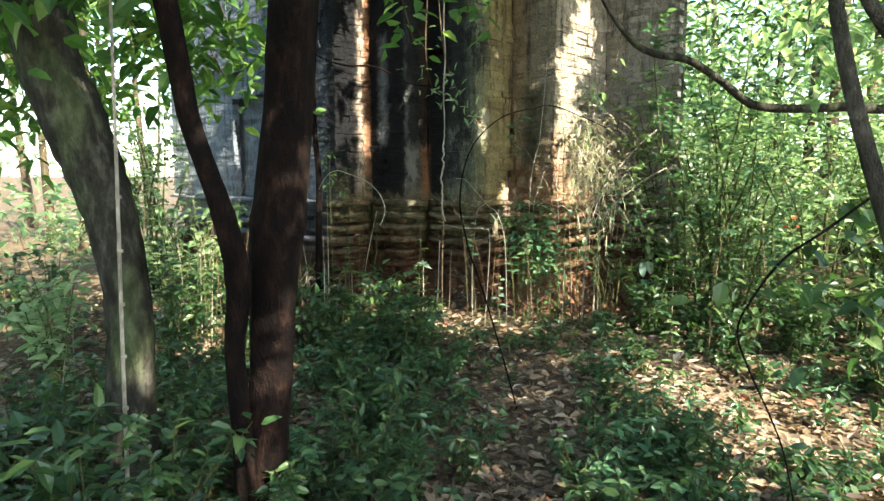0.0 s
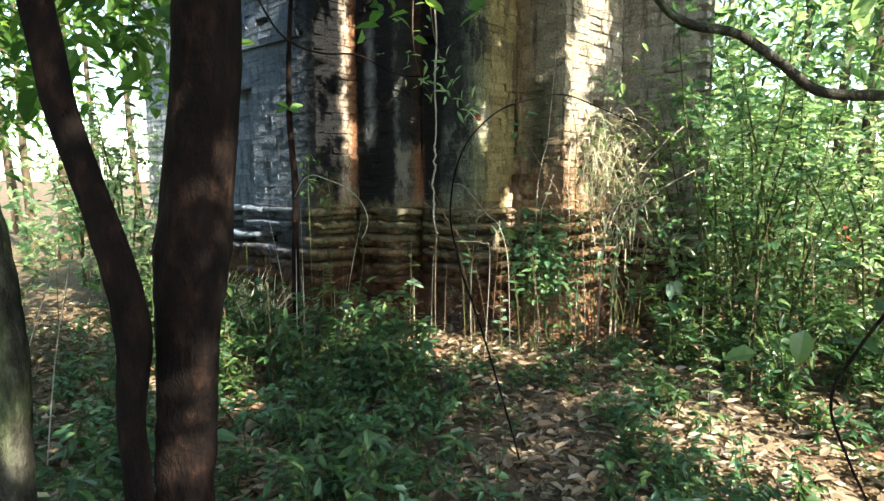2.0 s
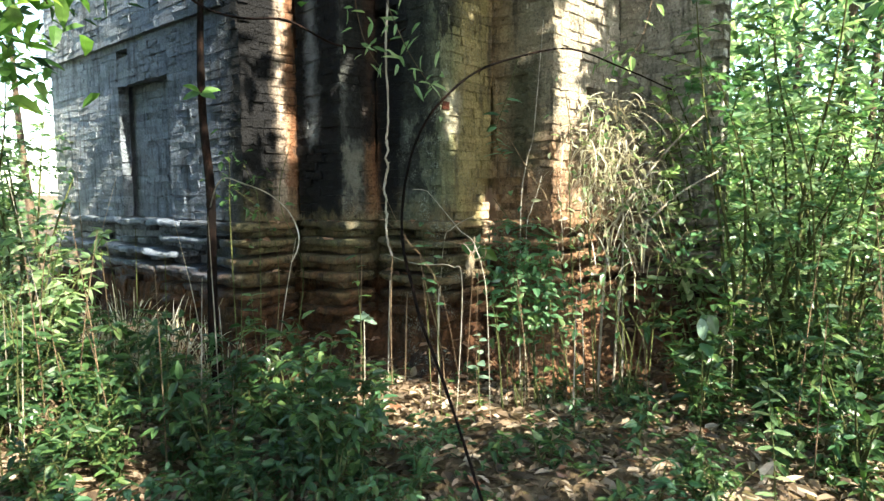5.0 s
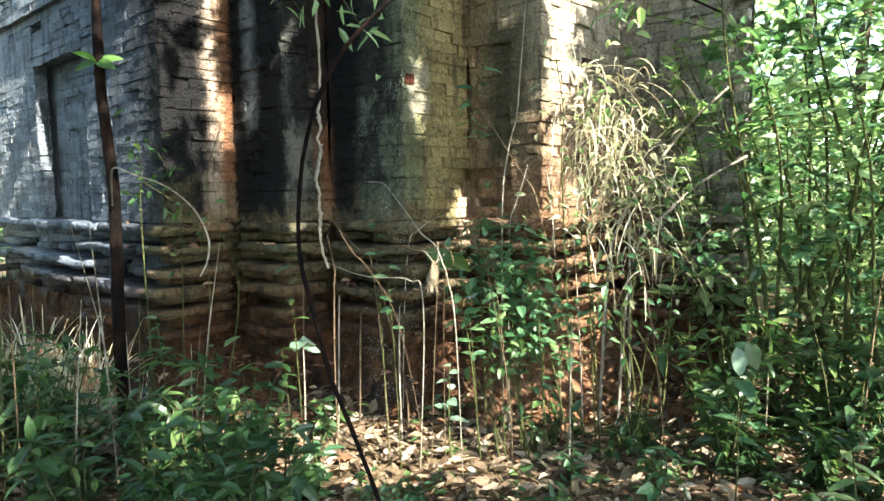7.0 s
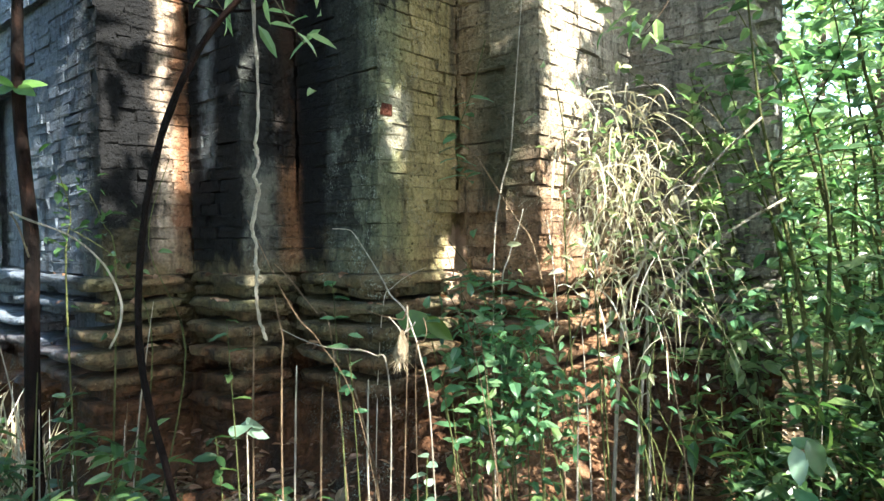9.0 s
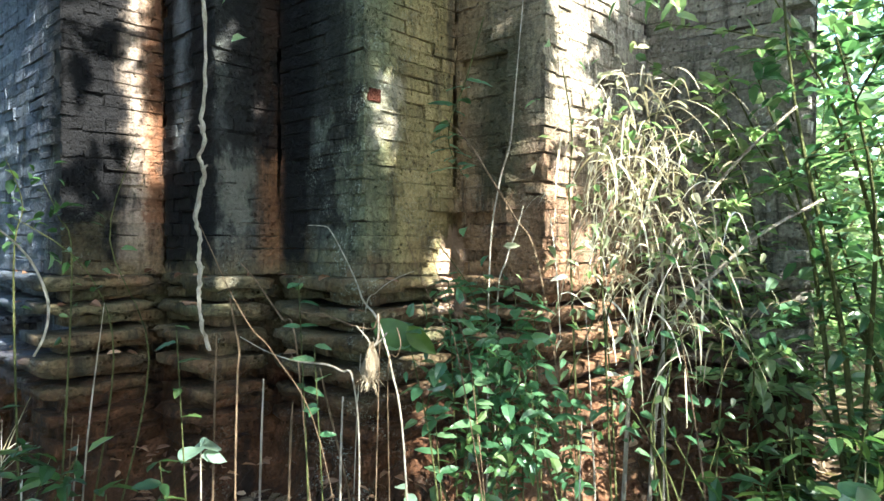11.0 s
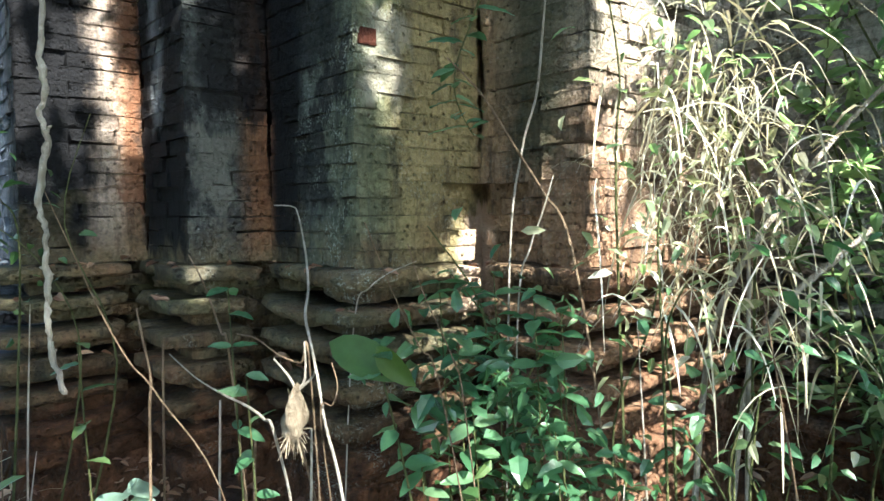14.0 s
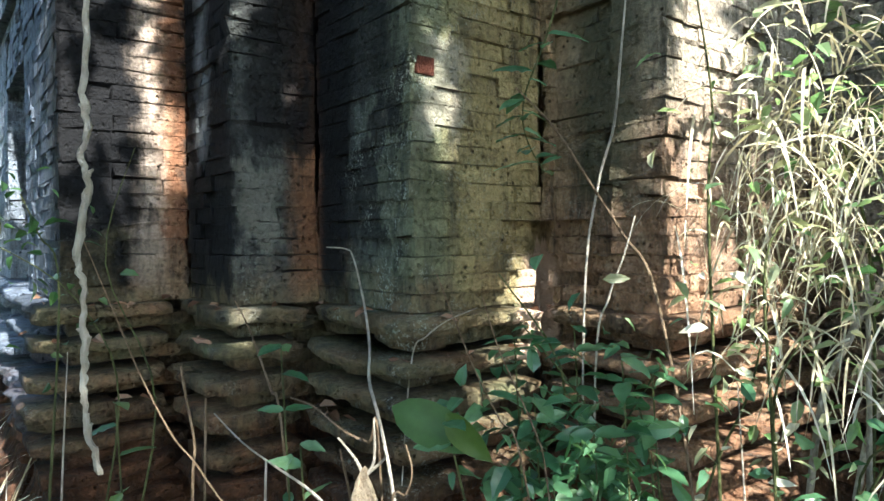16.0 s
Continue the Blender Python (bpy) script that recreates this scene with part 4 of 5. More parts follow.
# ---------------------------------------------------------------- far woods
def build_far_woods():
    s, f = Soup(), Soup()
    for _ in range(70):
        a, r = rng.uniform(-1.15, 1.15), rng.uniform(13, 34)
        x, y = r * math.sin(a) * 1.2, r * math.cos(a)
        if abs(x) < 5 and y < 17:
            continue
        h = rng.uniform(6, 11)
        lean = rng.normal(0, 0.5, 2)
        tube(s, [(x, y, -0.4), (x + lean[0] * 0.4, y, h * 0.4), (x + lean[0], y + lean[1], h)], [rng.uniform(0.07, 0.18), 0.03], 7, 0.1, 4)
    part("far_trunks", s.mesh("far_trunks", BARK_MID, True))
    tagged(bpy.data.objects["far_trunks"], "distant brown tree trunks of the forest", "trees", kind="stuff")
    for count, r0, r1, z0, z1, size in [(26000, 11, 18, 0.0, 4.5, (0.14, 0.26)), (21000, 17, 32, 0.0, 9.0, (0.35, 0.6)), (9000, 14, 30, 5.0, 11.0, (0.3, 0.5))]:
        clumps = 260
        a, r = rng.uniform(-1.25, 1.25, clumps), rng.uniform(r0, r1, clumps)
        c = np.stack([r * np.sin(a) * 1.15, r * np.cos(a), z0 + (z1 - z0) * rng.random(clumps) ** 1.4], 1)
        c = c[(np.abs(c[:, 0]) > 4.5) | (c[:, 1] > 17)]
        c = c[(c[:, 0] > -2) | (rng.random(len(c)) < np.where(c[:, 2] < 5.0, 0.22, 0.6))]
        p = c[rng.integers(0, len(c), count)] + rng.normal(0, 0.65, (count, 3))
        p = p[p[:, 2] > -0.1]
        n = len(p)
        ln = rng.uniform(*size, n)
        leaves(f, p, rng.normal(0, 1, (n, 3)) * (1, 1, 0.5), ln, ln * 0.45, False, 0.2)
    # unseen thicket added beside and behind the path to darken the near ground
    c = np.stack([rng.uniform(-11, -4.5, 70), rng.uniform(-6, 3.5, 70), 4.5 * rng.random(70) ** 1.3], 1)
    p = c[rng.integers(0, 70, 9000)] + rng.normal(0, 0.6, (9000, 3))
    p = p[(p[:, 2] > -0.1) & (p[:, 0] < -3.6)]
    ln = rng.uniform(0.14, 0.26, len(p))
    leaves(f, p, rng.normal(0, 1, (len(p), 3)) * (1, 1, 0.5), ln, ln * 0.45, False, 0.2)
    part("far_foliage", f.mesh("far_foliage", LIGHT_OR_SUNLIT))
    tagged(bpy.data.objects["far_foliage"], "distant sunlit green forest foliage, with unseen leaves added for shade", "foliage", kind="stuff")


build_far_woods()


# ---------------------------------------------------------------- vines, twigs and single plants near the ruin
def ribbons(soup, base, way, length, width, droop, cells=6):
    """Long narrow blades that bend down towards their tips."""
    n = len(base)
    way = unit(np.asarray(way, float))
    length, width = np.broadcast_to(length, n)[:, None], np.broadcast_to(width, n)[:, None]
    droop = np.broadcast_to(droop, n)[:, None]
    side = unit(np.cross(way, rng.normal(0, 0.6, (n, 3)) + (0, 0, 1)))
    rows = []
    for s in np.linspace(0, 1, cells + 1):
        mid = base + way * length * s * (1 - 0.25 * s) + np.array([0, 0, -1.0]) * length * droop * s * s
        w = width * (0.25 + 0.75 * math.sin(math.pi * min(1, 0.15 + s * 0.85)))
        rows += [mid - side * w / 2, mid + side * w / 2]
    k = len(rows)
    verts = np.stack(rows, 1).reshape(-1, 3)
    soup.add(verts, [(o + 2 * i, o + 2 * i + 1, o + 2 * i + 3, o + 2 * i + 2) for o in (np.arange(n) * k).tolist() for i in range(cells)])


def strand(name, label, category, points, radii, mat, rough=0.15, group=""):
    s = Soup()
    tube(s, points, radii, 7, rough, 6)
    ob = part(name, s.mesh(name, mat, True))
    return tagged(ob, label, category, group)


def knotty_vine(name, label, points, radii, mat):
    """A woody vine with swellings, kinks and the stubs of lost side shoots."""
    ob = tagged(new(name), label, "vine")
    s = Soup()
    line = smooth_line(points, 5)
    line = line + rng.normal(0, 0.0014, line.shape)
    r = np.interp(np.linspace(0, 1, len(line)), np.linspace(0, 1, len(radii)), radii) * rng.uniform(0.82, 1.15, len(line))
    knots = rng.choice(np.arange(4, len(line) - 2), 16, replace=False)
    r[knots] *= 1.3
    tube(s, line, r, 8, 0.35, 2)
    part("stem", s.mesh("stem", mat, True), ob)
    for k in knots:
        c = Soup()
        a = rng.uniform(0, 6.283)
        tip = line[k] + np.array([math.cos(a) * 0.8, math.sin(a) * 0.5, 0.5]) * r[k] * rng.uniform(1.8, 2.6)
        tube(c, [line[k], tip], [r[k] * 0.7, r[k] * 0.3], 5)
        part("shoot_stub", c.mesh("shoot_stub", mat, True), ob)
    return ob


def build_vines():
    knotty_vine("hanging_vine", "pale grey knotty woody vine hanging before the ruin",
           [(0.16, 7.15, 4.6), (0.11, 7.14, 3.2), (0.12, 7.14, 2.8), (0.105, 7.14, 2.44), (0.115, 7.14, 2.2), (0.114, 7.14, 2.01), (0.104, 7.14, 1.938), (0.111, 7.14, 1.867), (0.098, 7.14, 1.816), (0.111, 7.14, 1.775), (0.098, 7.14, 1.703), (0.084, 7.14, 1.62), (0.099, 7.14, 1.573), (0.095, 7.14, 1.515), (0.099, 7.14, 1.442), (0.094, 7.14, 1.389), (0.10, 7.14, 1.337), (0.112, 7.14, 1.263), (0.128, 7.14, 1.22)], [0.0058, 0.0062, 0.005, 0.0064, 0.005, 0.0062, 0.0052, 0.0064, 0.005, 0.0055], VINE)
    strand("arching_vine", "thin dark vine arching up from the forest floor", "vine",
           [(0.76, 5.83, gz(0.76, 5.83) - 0.05), (0.642, 5.83, 0.213), (0.51, 5.83, 0.655), (0.421, 5.83, 0.921), (0.366, 5.83, 1.075), (0.333, 5.83, 1.219), (0.299, 5.83, 1.374), (0.294, 5.83, 1.507), (0.316, 5.83, 1.684), (0.366, 5.83, 1.839), (0.443, 5.83, 1.96), (0.598, 5.83, 2.093), (0.797, 5.83, 2.159), (0.985, 5.83, 2.181), (1.195, 5.83, 2.104), (1.394, 5.83, 2.016)], [0.0065, 0.006, 0.0055, 0.0045, 0.003], BARK_DARK, 0.3)
    strand("arching_vine", "thin dark vine slung between the trees", "vine",
           [(-1.75, 7.5, 3.9), (-1.42, 7.6, 3.14), (-1.2, 7.6, 2.88), (-0.92, 7.6, 2.78), (-0.6, 7.6, 2.76), (-0.28, 7.6, 2.6), (-0.01, 7.6, 2.58), (0.2, 7.6, 2.7)], [0.010, 0.008, 0.006], BARK_DARK)
    for pts in ([(1.72, 8.0, 1.38), (1.938, 8.1, 1.683), (2.146, 8.1, 1.943), (2.38, 8.1, 2.16)], [(1.85, 8.05, 1.25), (2.071, 8.1, 1.457), (2.232, 8.1, 1.599), (2.5, 8.1, 1.75)]):
        p = [(pts[0][0] - 0.08, pts[0][1] + 0.2, gz(pts[0][0] - 0.08, pts[0][1] + 0.2) - 0.05), (pts[0][0] - 0.06, pts[0][1] + 0.08, pts[0][2] - 0.35), *pts]
        strand("dead_branch", "pale dead branch leaning in the thicket", "branch", p, [0.010, 0.010, 0.007], VINE, group="dead branches in the thicket")
    strand("arched_branch", "thin dark bare branch arching over the undergrowth", "branch",
           [(2.05, 4.0, gz(2.05, 4.0) - 0.05), (1.94, 4.0, 0.31), (1.76, 4.0, 0.70), (1.69, 4.0, 0.90), (1.75, 4.0, 1.06), (1.89, 4.0, 1.26), (2.08, 4.0, 1.40), (2.34, 4.0, 1.60), (2.7, 4.05, 1.78)], [0.004, 0.0045, 0.006, 0.008, 0.007], BARK_DARK, 0.25)
    # pale stalk in front of the leaning tree; rings stand in for its highlights
    cane = tagged(new("jointed_cane"), "pale upright stalk beside the leaning trunk, with rings for its highlights", "cane")
    s = Soup()
    z = gz(-1.3, 3.84) - 0.05
    tube(s, [(-1.33, 3.84, z), (-1.31, 3.84, 1.0), (-1.29, 3.84, 2.0), (-1.28, 3.86, 3.4)], [0.011, 0.009, 0.006], 8, 0.1, 6)
    part("stalk", s.mesh("stalk", VINE, True), cane)
    for k in range(9):
        h = z + 0.2 + k * 0.26
        r = Soup()
        x = -1.33 + 0.02 * (h - z)
        tube(r, [(x, 3.84, h - 0.008), (x, 3.84, h + 0.008)], [0.0145, 0.0145], 8)
        part("highlight_ring", r.mesh("highlight_ring", VINE, True), cane)


build_vines()


def build_twigs():
    twigs = [
        ([(0.204, 8.1, 1.63), (0.29, 8.05, 1.625), (0.33, 8.0, 1.60), (0.428, 7.8, 1.493), (0.51, 7.6, 1.401), (0.557, 7.45, 1.35), (0.626, 7.3, 1.305), (0.661, 7.25, 1.223), (0.684, 7.22, 1.15), (0.72, 7.25, 0.9), (0.75, 7.4, 0.0)], 0.0045, VINE),
        ([(0.347, 7.5, 1.287), (0.448, 7.4, 1.296), (0.55, 7.3, 1.279), (0.62, 7.25, 1.275), (0.642, 7.24, 1.29), (0.61, 7.4, 0.7), (0.58, 7.5, 0.0)], 0.0035, TWIG),
        ([(-0.071, 8.0, 1.46), (0.027, 7.9, 1.394), (0.119, 7.8, 1.312), (0.20, 7.7, 1.25), (0.274, 7.6, 1.20), (0.33, 7.6, 0.6), (0.35, 7.65, 0.0)], 0.0045, TWIG),
        ([(0.061, 7.5, 1.351), (0.075, 7.5, 1.27), (0.095, 7.5, 1.16), (0.088, 7.5, 1.05), (0.08, 7.5, 0.6), (0.09, 7.5, 0.0)], 0.0055, TWIG),
        ([(0.03, 7.7, 1.18), (0.167, 7.6, 1.14), (0.303, 7.5, 1.123), (0.446, 7.35, 1.14), (0.508, 7.3, 1.128), (0.555, 7.25, 1.11), (0.56, 7.35, 0.8), (0.52, 7.5, 0.0)], 0.0045, VINE),
        ([(0.669, 8.34, 1.413), (0.57, 8.3, 1.372), (0.49, 8.3, 1.311), (0.439, 8.3, 1.234), (0.40, 8.3, 0.8), (0.38, 8.25, 0.0)], 0.004, VINE),
        ([(0.70, 7.22, 1.285), (0.712, 7.22, 1.236), (0.70, 7.22, 1.193), (0.673, 7.22, 1.165), (0.66, 7.35, 0.8), (0.66, 7.5, 0.0)], 0.0028, TWIG),
        ([(0.05, 7.2, 1.66), (0.11, 7.2, 1.53), (0.17, 7.2, 1.40), (0.24, 7.2, 1.28), (0.31, 7.2, 1.2), (0.45, 7.25, 0.9), (0.6, 7.3, 0.0)], 0.0025, TWIG),
        ([(1.20, 8.22, 2.9), (1.156, 8.22, 2.36), (1.145, 8.22, 2.229), (1.124, 8.22, 2.007), (1.073, 8.22, 1.81), (1.03, 8.2, 1.4), (1.02, 8.1, 0.05)], 0.0055, VINE),
        ([(0.82, 8.15, 2.13), (0.938, 8.15, 2.001), (1.061, 8.15, 1.805), (1.147, 8.15, 1.665), (1.24, 8.1, 1.48), (1.34, 8.0, 0.8), (1.35, 7.9, 0.03)], 0.006, TWIG),
        ([(1.18, 8.12, 1.72), (1.144, 8.1, 1.596), (1.103, 8.1, 1.476), (1.062, 8.1, 1.232), (1.05, 8.0, 0.03)], 0.0045, VINE),
        ([(0.70, 7.5, 1.58), (0.78, 7.5, 1.38), (0.84, 7.5, 1.26), (0.89, 7.5, 1.16), (1.0, 7.5, 0.5), (1.02, 7.5, 0.0)], 0.003, TWIG),
        ([(0.79, 7.6, 1.52), (0.83, 7.6, 1.39), (0.91, 7.6, 1.21), (0.94, 7.6, 1.08), (1.0, 7.6, 0.5), (1.0, 7.6, 0.0)], 0.003, TWIG),
        ([(-0.18, 8.0, 1.14), (-0.19, 8.0, 0.8), (-0.20, 8.0, 0.28), (-0.2, 8.0, 0.0)], 0.007, TWIG),
        ([(0.03, 8.0, 0.95), (0.02, 8.0, 0.69), (0.01, 8.0, 0.34), (0.0, 8.0, 0.0)], 0.007, VINE),
        ([(0.16, 8.0, 0.85), (0.15, 8.0, 0.69), (0.14, 8.0, 0.34), (0.13, 8.0, 0.0)], 0.008, TWIG),
        ([(0.28, 8.0, 1.0), (0.32, 8.0, 0.82), (0.42, 8.0, 0.38), (0.43, 8.0, 0.0)], 0.007, TWIG),
        ([(0.40, 7.9, 0.9), (0.39, 7.9, 0.5), (0.40, 7.9, 0.0)], 0.007, VINE),
        ([(1.76, 8.0, 1.6), (1.77, 8.0, 1.29), (1.78, 8.0, 0.47), (1.78, 8.0, 0.0)], 0.010, VINE)]
    strand("hanging_shoot", "thin pale bare shoot drooping from the sapling", "shoot",
           [(-1.33, 8.05, 1.50), (-1.15, 7.7, 1.66), (-0.98, 7.4, 1.71), (-0.84, 7.3, 1.676), (-0.674, 7.3, 1.608), (-0.55, 7.3, 1.498), (-0.487, 7.3, 1.36), (-0.495, 7.3, 1.25), (-0.536, 7.3, 1.167)], [0.005, 0.0045, 0.004, 0.005, 0.004], VINE, 0.2)
    for pts, r, mat in twigs:
        x, y, _ = pts[-1]
        pts[-1] = (x, y, gz(x, y) - 0.03)
        strand("dry_twig" if mat is not GREENTWIG else "green_twig", "thin dry bare twig standing before the ruin" if mat is not GREENTWIG else "thin green bare twig standing before the ruin", "twig", pts, [r * 0.45, r * 0.75, r * 0.75], mat, 0.2, "twigs before the ruin")
    # loose upright stalks of the thicket
    for x, y in spots_in(6, 0.9, 2.6, 7.3, 8.3) + spots_in(60, 2.4, 6.5, 6.6, 10.5) + spots_in(40, -3.0, -0.8, 6.8, 8.6) + spots_in(30, -5.5, -2.0, 4.5, 7.5):
        h = rng.uniform(0.5, 1.7)
        lean = rng.normal(0, 0.14, 2) * h
        z = gz(x, y)
        mat = (TWIG, TWIG, GREENTWIG, GREENTWIG, VINE)[rng.integers(0, 5)]
        strand("bare_stalk", "thin upright bare stalk in the undergrowth", "stalk", [(x, y, z - 0.05), (x + lean[0] * 0.4, y + lean[1] * 0.4, z + h * 0.5), (x + lean[0], y + lean[1], z + h)], [0.0055, 0.004, 0.0015], mat, 0.1, "stalks of the thicket")


build_twigs()


def leaf_blade(name, parent, at, way, up, length, width, mat, label="", droop=0.15):
    s = Soup()
    rows, cells = [], []
    way, up = unit(np.array(way, float)), np.array(up, float)
    side = unit(np.cross(way, up))
    top = np.cross(side, way)
    for i, s_ in enumerate(np.linspace(0, 1, 9)):
        w = width * 0.5 * math.sin(math.pi * min(0.999, s_ ** 0.8)) ** 0.8 + 0.001
        mid = np.array(at) + way * length * s_ - top * length * droop * s_ * s_
        for q in (-1, -0.5, 0, 0.5, 1):
            rows.append(mid + side * w * q + top * abs(q) * w * 0.25 + top * rng.normal(0, 0.0015))
        if i:
            b = i * 5
            cells += [(b - 5 + k, b - 4 + k, b + 1 + k, b + k) for k in range(4)]
    s.add(rows, cells)
    return part(name, s.mesh(name, mat, True), parent, label)


def sprig(name, label, points, radius, mat, twig, n, size, slim, grow=0.2, tips=()):
    """A stem with single leaves, each a part of its own."""
    ob = tagged(new(name), label, "plant")
    s = Soup()
    line = tube(s, points, [radius, radius * 0.5], 6, 0.1, 6)
    part("stem", s.mesh("stem", twig, True), ob)
    for i in range(n):
        k = int(len(line) * (grow + (1 - grow) * (i + 0.5) / n))
        a = i * 2.4 + rng.uniform(-0.4, 0.4)
        ln = rng.uniform(*size)
        leaf_blade("leaf", ob, line[min(k, len(line) - 1)], (math.cos(a), math.sin(a), rng.uniform(-0.3, 0.3)), (rng.normal(0, 0.3), rng.normal(0, 0.3) - 0.3, 1), ln, ln * slim, mat)
    return ob


def build_sprigs():
    g = gz(-0.03, 7.6)
    sprig("pale_leaf_plant", "upright seedling with broad glossy whitish leaves", [(-0.14, 7.7, g - 0.05), (-0.13, 7.7, 0.4), (-0.13, 7.7, 0.74)], 0.006, PALE, VINE, 4, (0.10, 0.14), 0.75, 0.9)
    sprig("pale_leaf_plant", "small seedling with whitish leaves by the ruin", [(0.69, 7.65, gz(0.69, 7.65) - 0.05), (0.68, 7.66, 0.3), (0.69, 7.66, 0.6)], 0.006, PALE, GREENTWIG, 7, (0.07, 0.11), 0.6, 0.5)
    plant = sprig("broad_leaf_plant", "slender plant with one large pale sunlit leaf", [(2.03, 7.1, gz(2.0, 7.1) - 0.05), (2.04, 7.1, 0.3), (2.02, 7.07, 0.82)], 0.005, COOL, GREENTWIG, 4, (0.12, 0.16), 0.55, 0.5)
    # one leaf's sunlit half in pale colour, its other half in green
    leaf_blade("leaf", plant, (2.0, 7.05, 0.84), (0.12, -0.1, -1), (0, -1, 0.1), 0.14, 0.07, PALE, "large leaf coloured pale as sunlit", 0.05)
    leaf_blade("leaf", plant, (2.05, 7.06, 0.86), (0.35, -0.1, -0.9), (0.2, -1, 0.1), 0.14, 0.08, GREEN, "large green leaf", 0.05)
    sprig("blue_green_sprig", "climbing sprig with blue-green leaves against the wall", [(1.0, 8.2, 2.6), (0.936, 8.2, 2.366), (0.901, 8.2, 2.261), (0.847, 8.2, 2.12), (0.84, 8.2, 2.02), (0.866, 8.2, 1.939), (0.905, 8.2, 1.87)], 0.004, COOL, GREENTWIG, 20, (0.08, 0.15), 0.36, 0.25)
    big = sprig("broad_leaf_plant", "low plant with a large spotted glossy green leaf", [(0.86, 7.66, gz(0.86, 7.66) - 0.05), (0.80, 7.64, 0.7), (0.70, 7.6, 1.22)], 0.005, COOL, GREENTWIG, 6, (0.08, 0.13), 0.5, 0.6)
    for at, way, ln, wd, lb in (((0.56, 7.62, 1.245), (1, -0.1, -0.38), 0.25, 0.105, "large glossy yellow-green leaf"), ((0.70, 7.6, 1.24), (0.75, -0.2, -0.75), 0.15, 0.075, "")):
        leaf_blade("leaf", big, at, way, (-0.7, -0.45, 0.5), ln, wd, BLADE, lb, 0.12)
    for x, y, z, n in [(0.30, 7.55, 1.40, 8), (0.37, 7.5, 1.18, 6), (-0.16, 7.55, 1.24, 6), (0.85, 7.75, 1.4, 10), (1.0, 7.85, 1.42, 12), (1.12, 7.8, 1.35, 12), (0.95, 7.7, 1.05, 12), (1.18, 7.75, 1.0, 12), (-0.2, 7.5, 0.75, 9), (-0.55, 7.4, 0.55, 9), (0.9, 7.75, 1.25, 12), (1.05, 7.8, 1.15, 14), (1.2, 7.85, 1.3, 14), (0.8, 7.7, 0.9, 12), (1.35, 7.8, 0.9, 14), (-0.9, 7.6, 0.9, 10), (-1.5, 7.5, 0.8, 10)]:
        sprig("seedling_sprig", "slender seedling with cool green leaves before the ruin", [(x + 0.05, y + 0.03, gz(x, y) - 0.05), (x + 0.03, y, z * 0.55), (x, y, z)], 0.004, COOL if x > 0 else GREEN, GREENTWIG, n, (0.06, 0.11), 0.42, 0.6)
    sprig("fern_sprig", "light green feathery plant in leaf litter", [(2.1, 6.25, gz(2.1, 6.2) - 0.05), (2.05, 6.2, 0.3), (1.98, 6.15, 0.72)], 0.004, LIGHT_OR_SUNLIT, GREENTWIG, 22, (0.07, 0.11), 0.28, 0.2)
    sprig("bright_seedling", "bright green seedling before the leaning trunk", [(-1.2, 3.55, gz(-1.2, 3.55) - 0.05), (-1.22, 3.57, 0.1), (-1.2, 3.6, 0.5)], 0.005, LIGHT_OR_SUNLIT, GREENTWIG, 10, (0.08, 0.12), 0.45, 0.3)
    sprig("bright_seedling", "bright green seedling on the forest floor", [(1.15, 3.95, gz(1.15, 3.95) - 0.05), (1.15, 3.95, 0.0), (1.12, 3.93, 0.18)], 0.004, LIGHT_OR_SUNLIT, GREENTWIG, 12, (0.05, 0.08), 0.4, 0.3)
    sprig("red_leaf_plant", "slender shrub with a few orange-red leaves", [(3.95, 8.1, gz(3.95, 8.1) - 0.05), (3.93, 8.1, 0.6), (3.9, 8.1, 1.2)], 0.006, RED, GREENTWIG, 5, (0.10, 0.15), 0.5, 0.8)
    # sapling near the far wing, with a pair of large leaves
    sap = tagged(new("thin_sapling"), "thin dark sapling trunk before the far wall", "sapling")
    part("trunk", trunk_mesh([(-1.33, 8.06, gz(-1.33, 8.06) - 0.1), (-1.34, 8.06, 0.8), (-1.32, 8.06, 1.6), (-1.36, 8.05, 2.3), (-1.33, 8.05, 3.2), (-1.2, 8.0, 4.4)], [0.045, 0.036, 0.034, 0.03, 0.022, 0.008], BARK_DARK, 9, 0.15), sap)
    for w in ((-0.9, -0.3, -0.35), (0.9, -0.4, -0.3), (-0.5, -0.8, 0.3), (0.8, 0.2, 0.2)):
        leaf_blade("leaf", sap, (-1.36, 8.03, 2.36), w, (0, -0.8, 0.6), 0.14, 0.07, BACKLIT)
    # low leaves at the path's sunny side, close to the camera
    leafy_branch("low_branch", "low hanging branch with dark broad leaves", [(2.95, 4.5, 1.55), (2.55, 4.35, 1.36), (2.25, 4.25, 1.2), (1.95, 4.2, 1.12)], 0.008, 46, GREEN, (0.10, 0.16), 0.6, 0.14)
    leafy_branch("low_branch", "low hanging branch with dark broad leaves", [(3.1, 4.7, 1.2), (2.8, 4.5, 1.05), (2.6, 4.4, 0.88), (2.45, 4.3, 0.75)], 0.008, 40, GREEN, (0.10, 0.16), 0.6, 0.14)
    leafy_branch("hanging_spray", "hanging spray of narrow light green leaves", [(0.05, 6.8, 3.6), (0.12, 6.75, 2.8), (0.25, 6.65, 2.4), (0.42, 6.55, 2.12)], 0.005, 36, LIGHT_OR_SUNLIT, (0.06, 0.11), 0.26, 0.06)
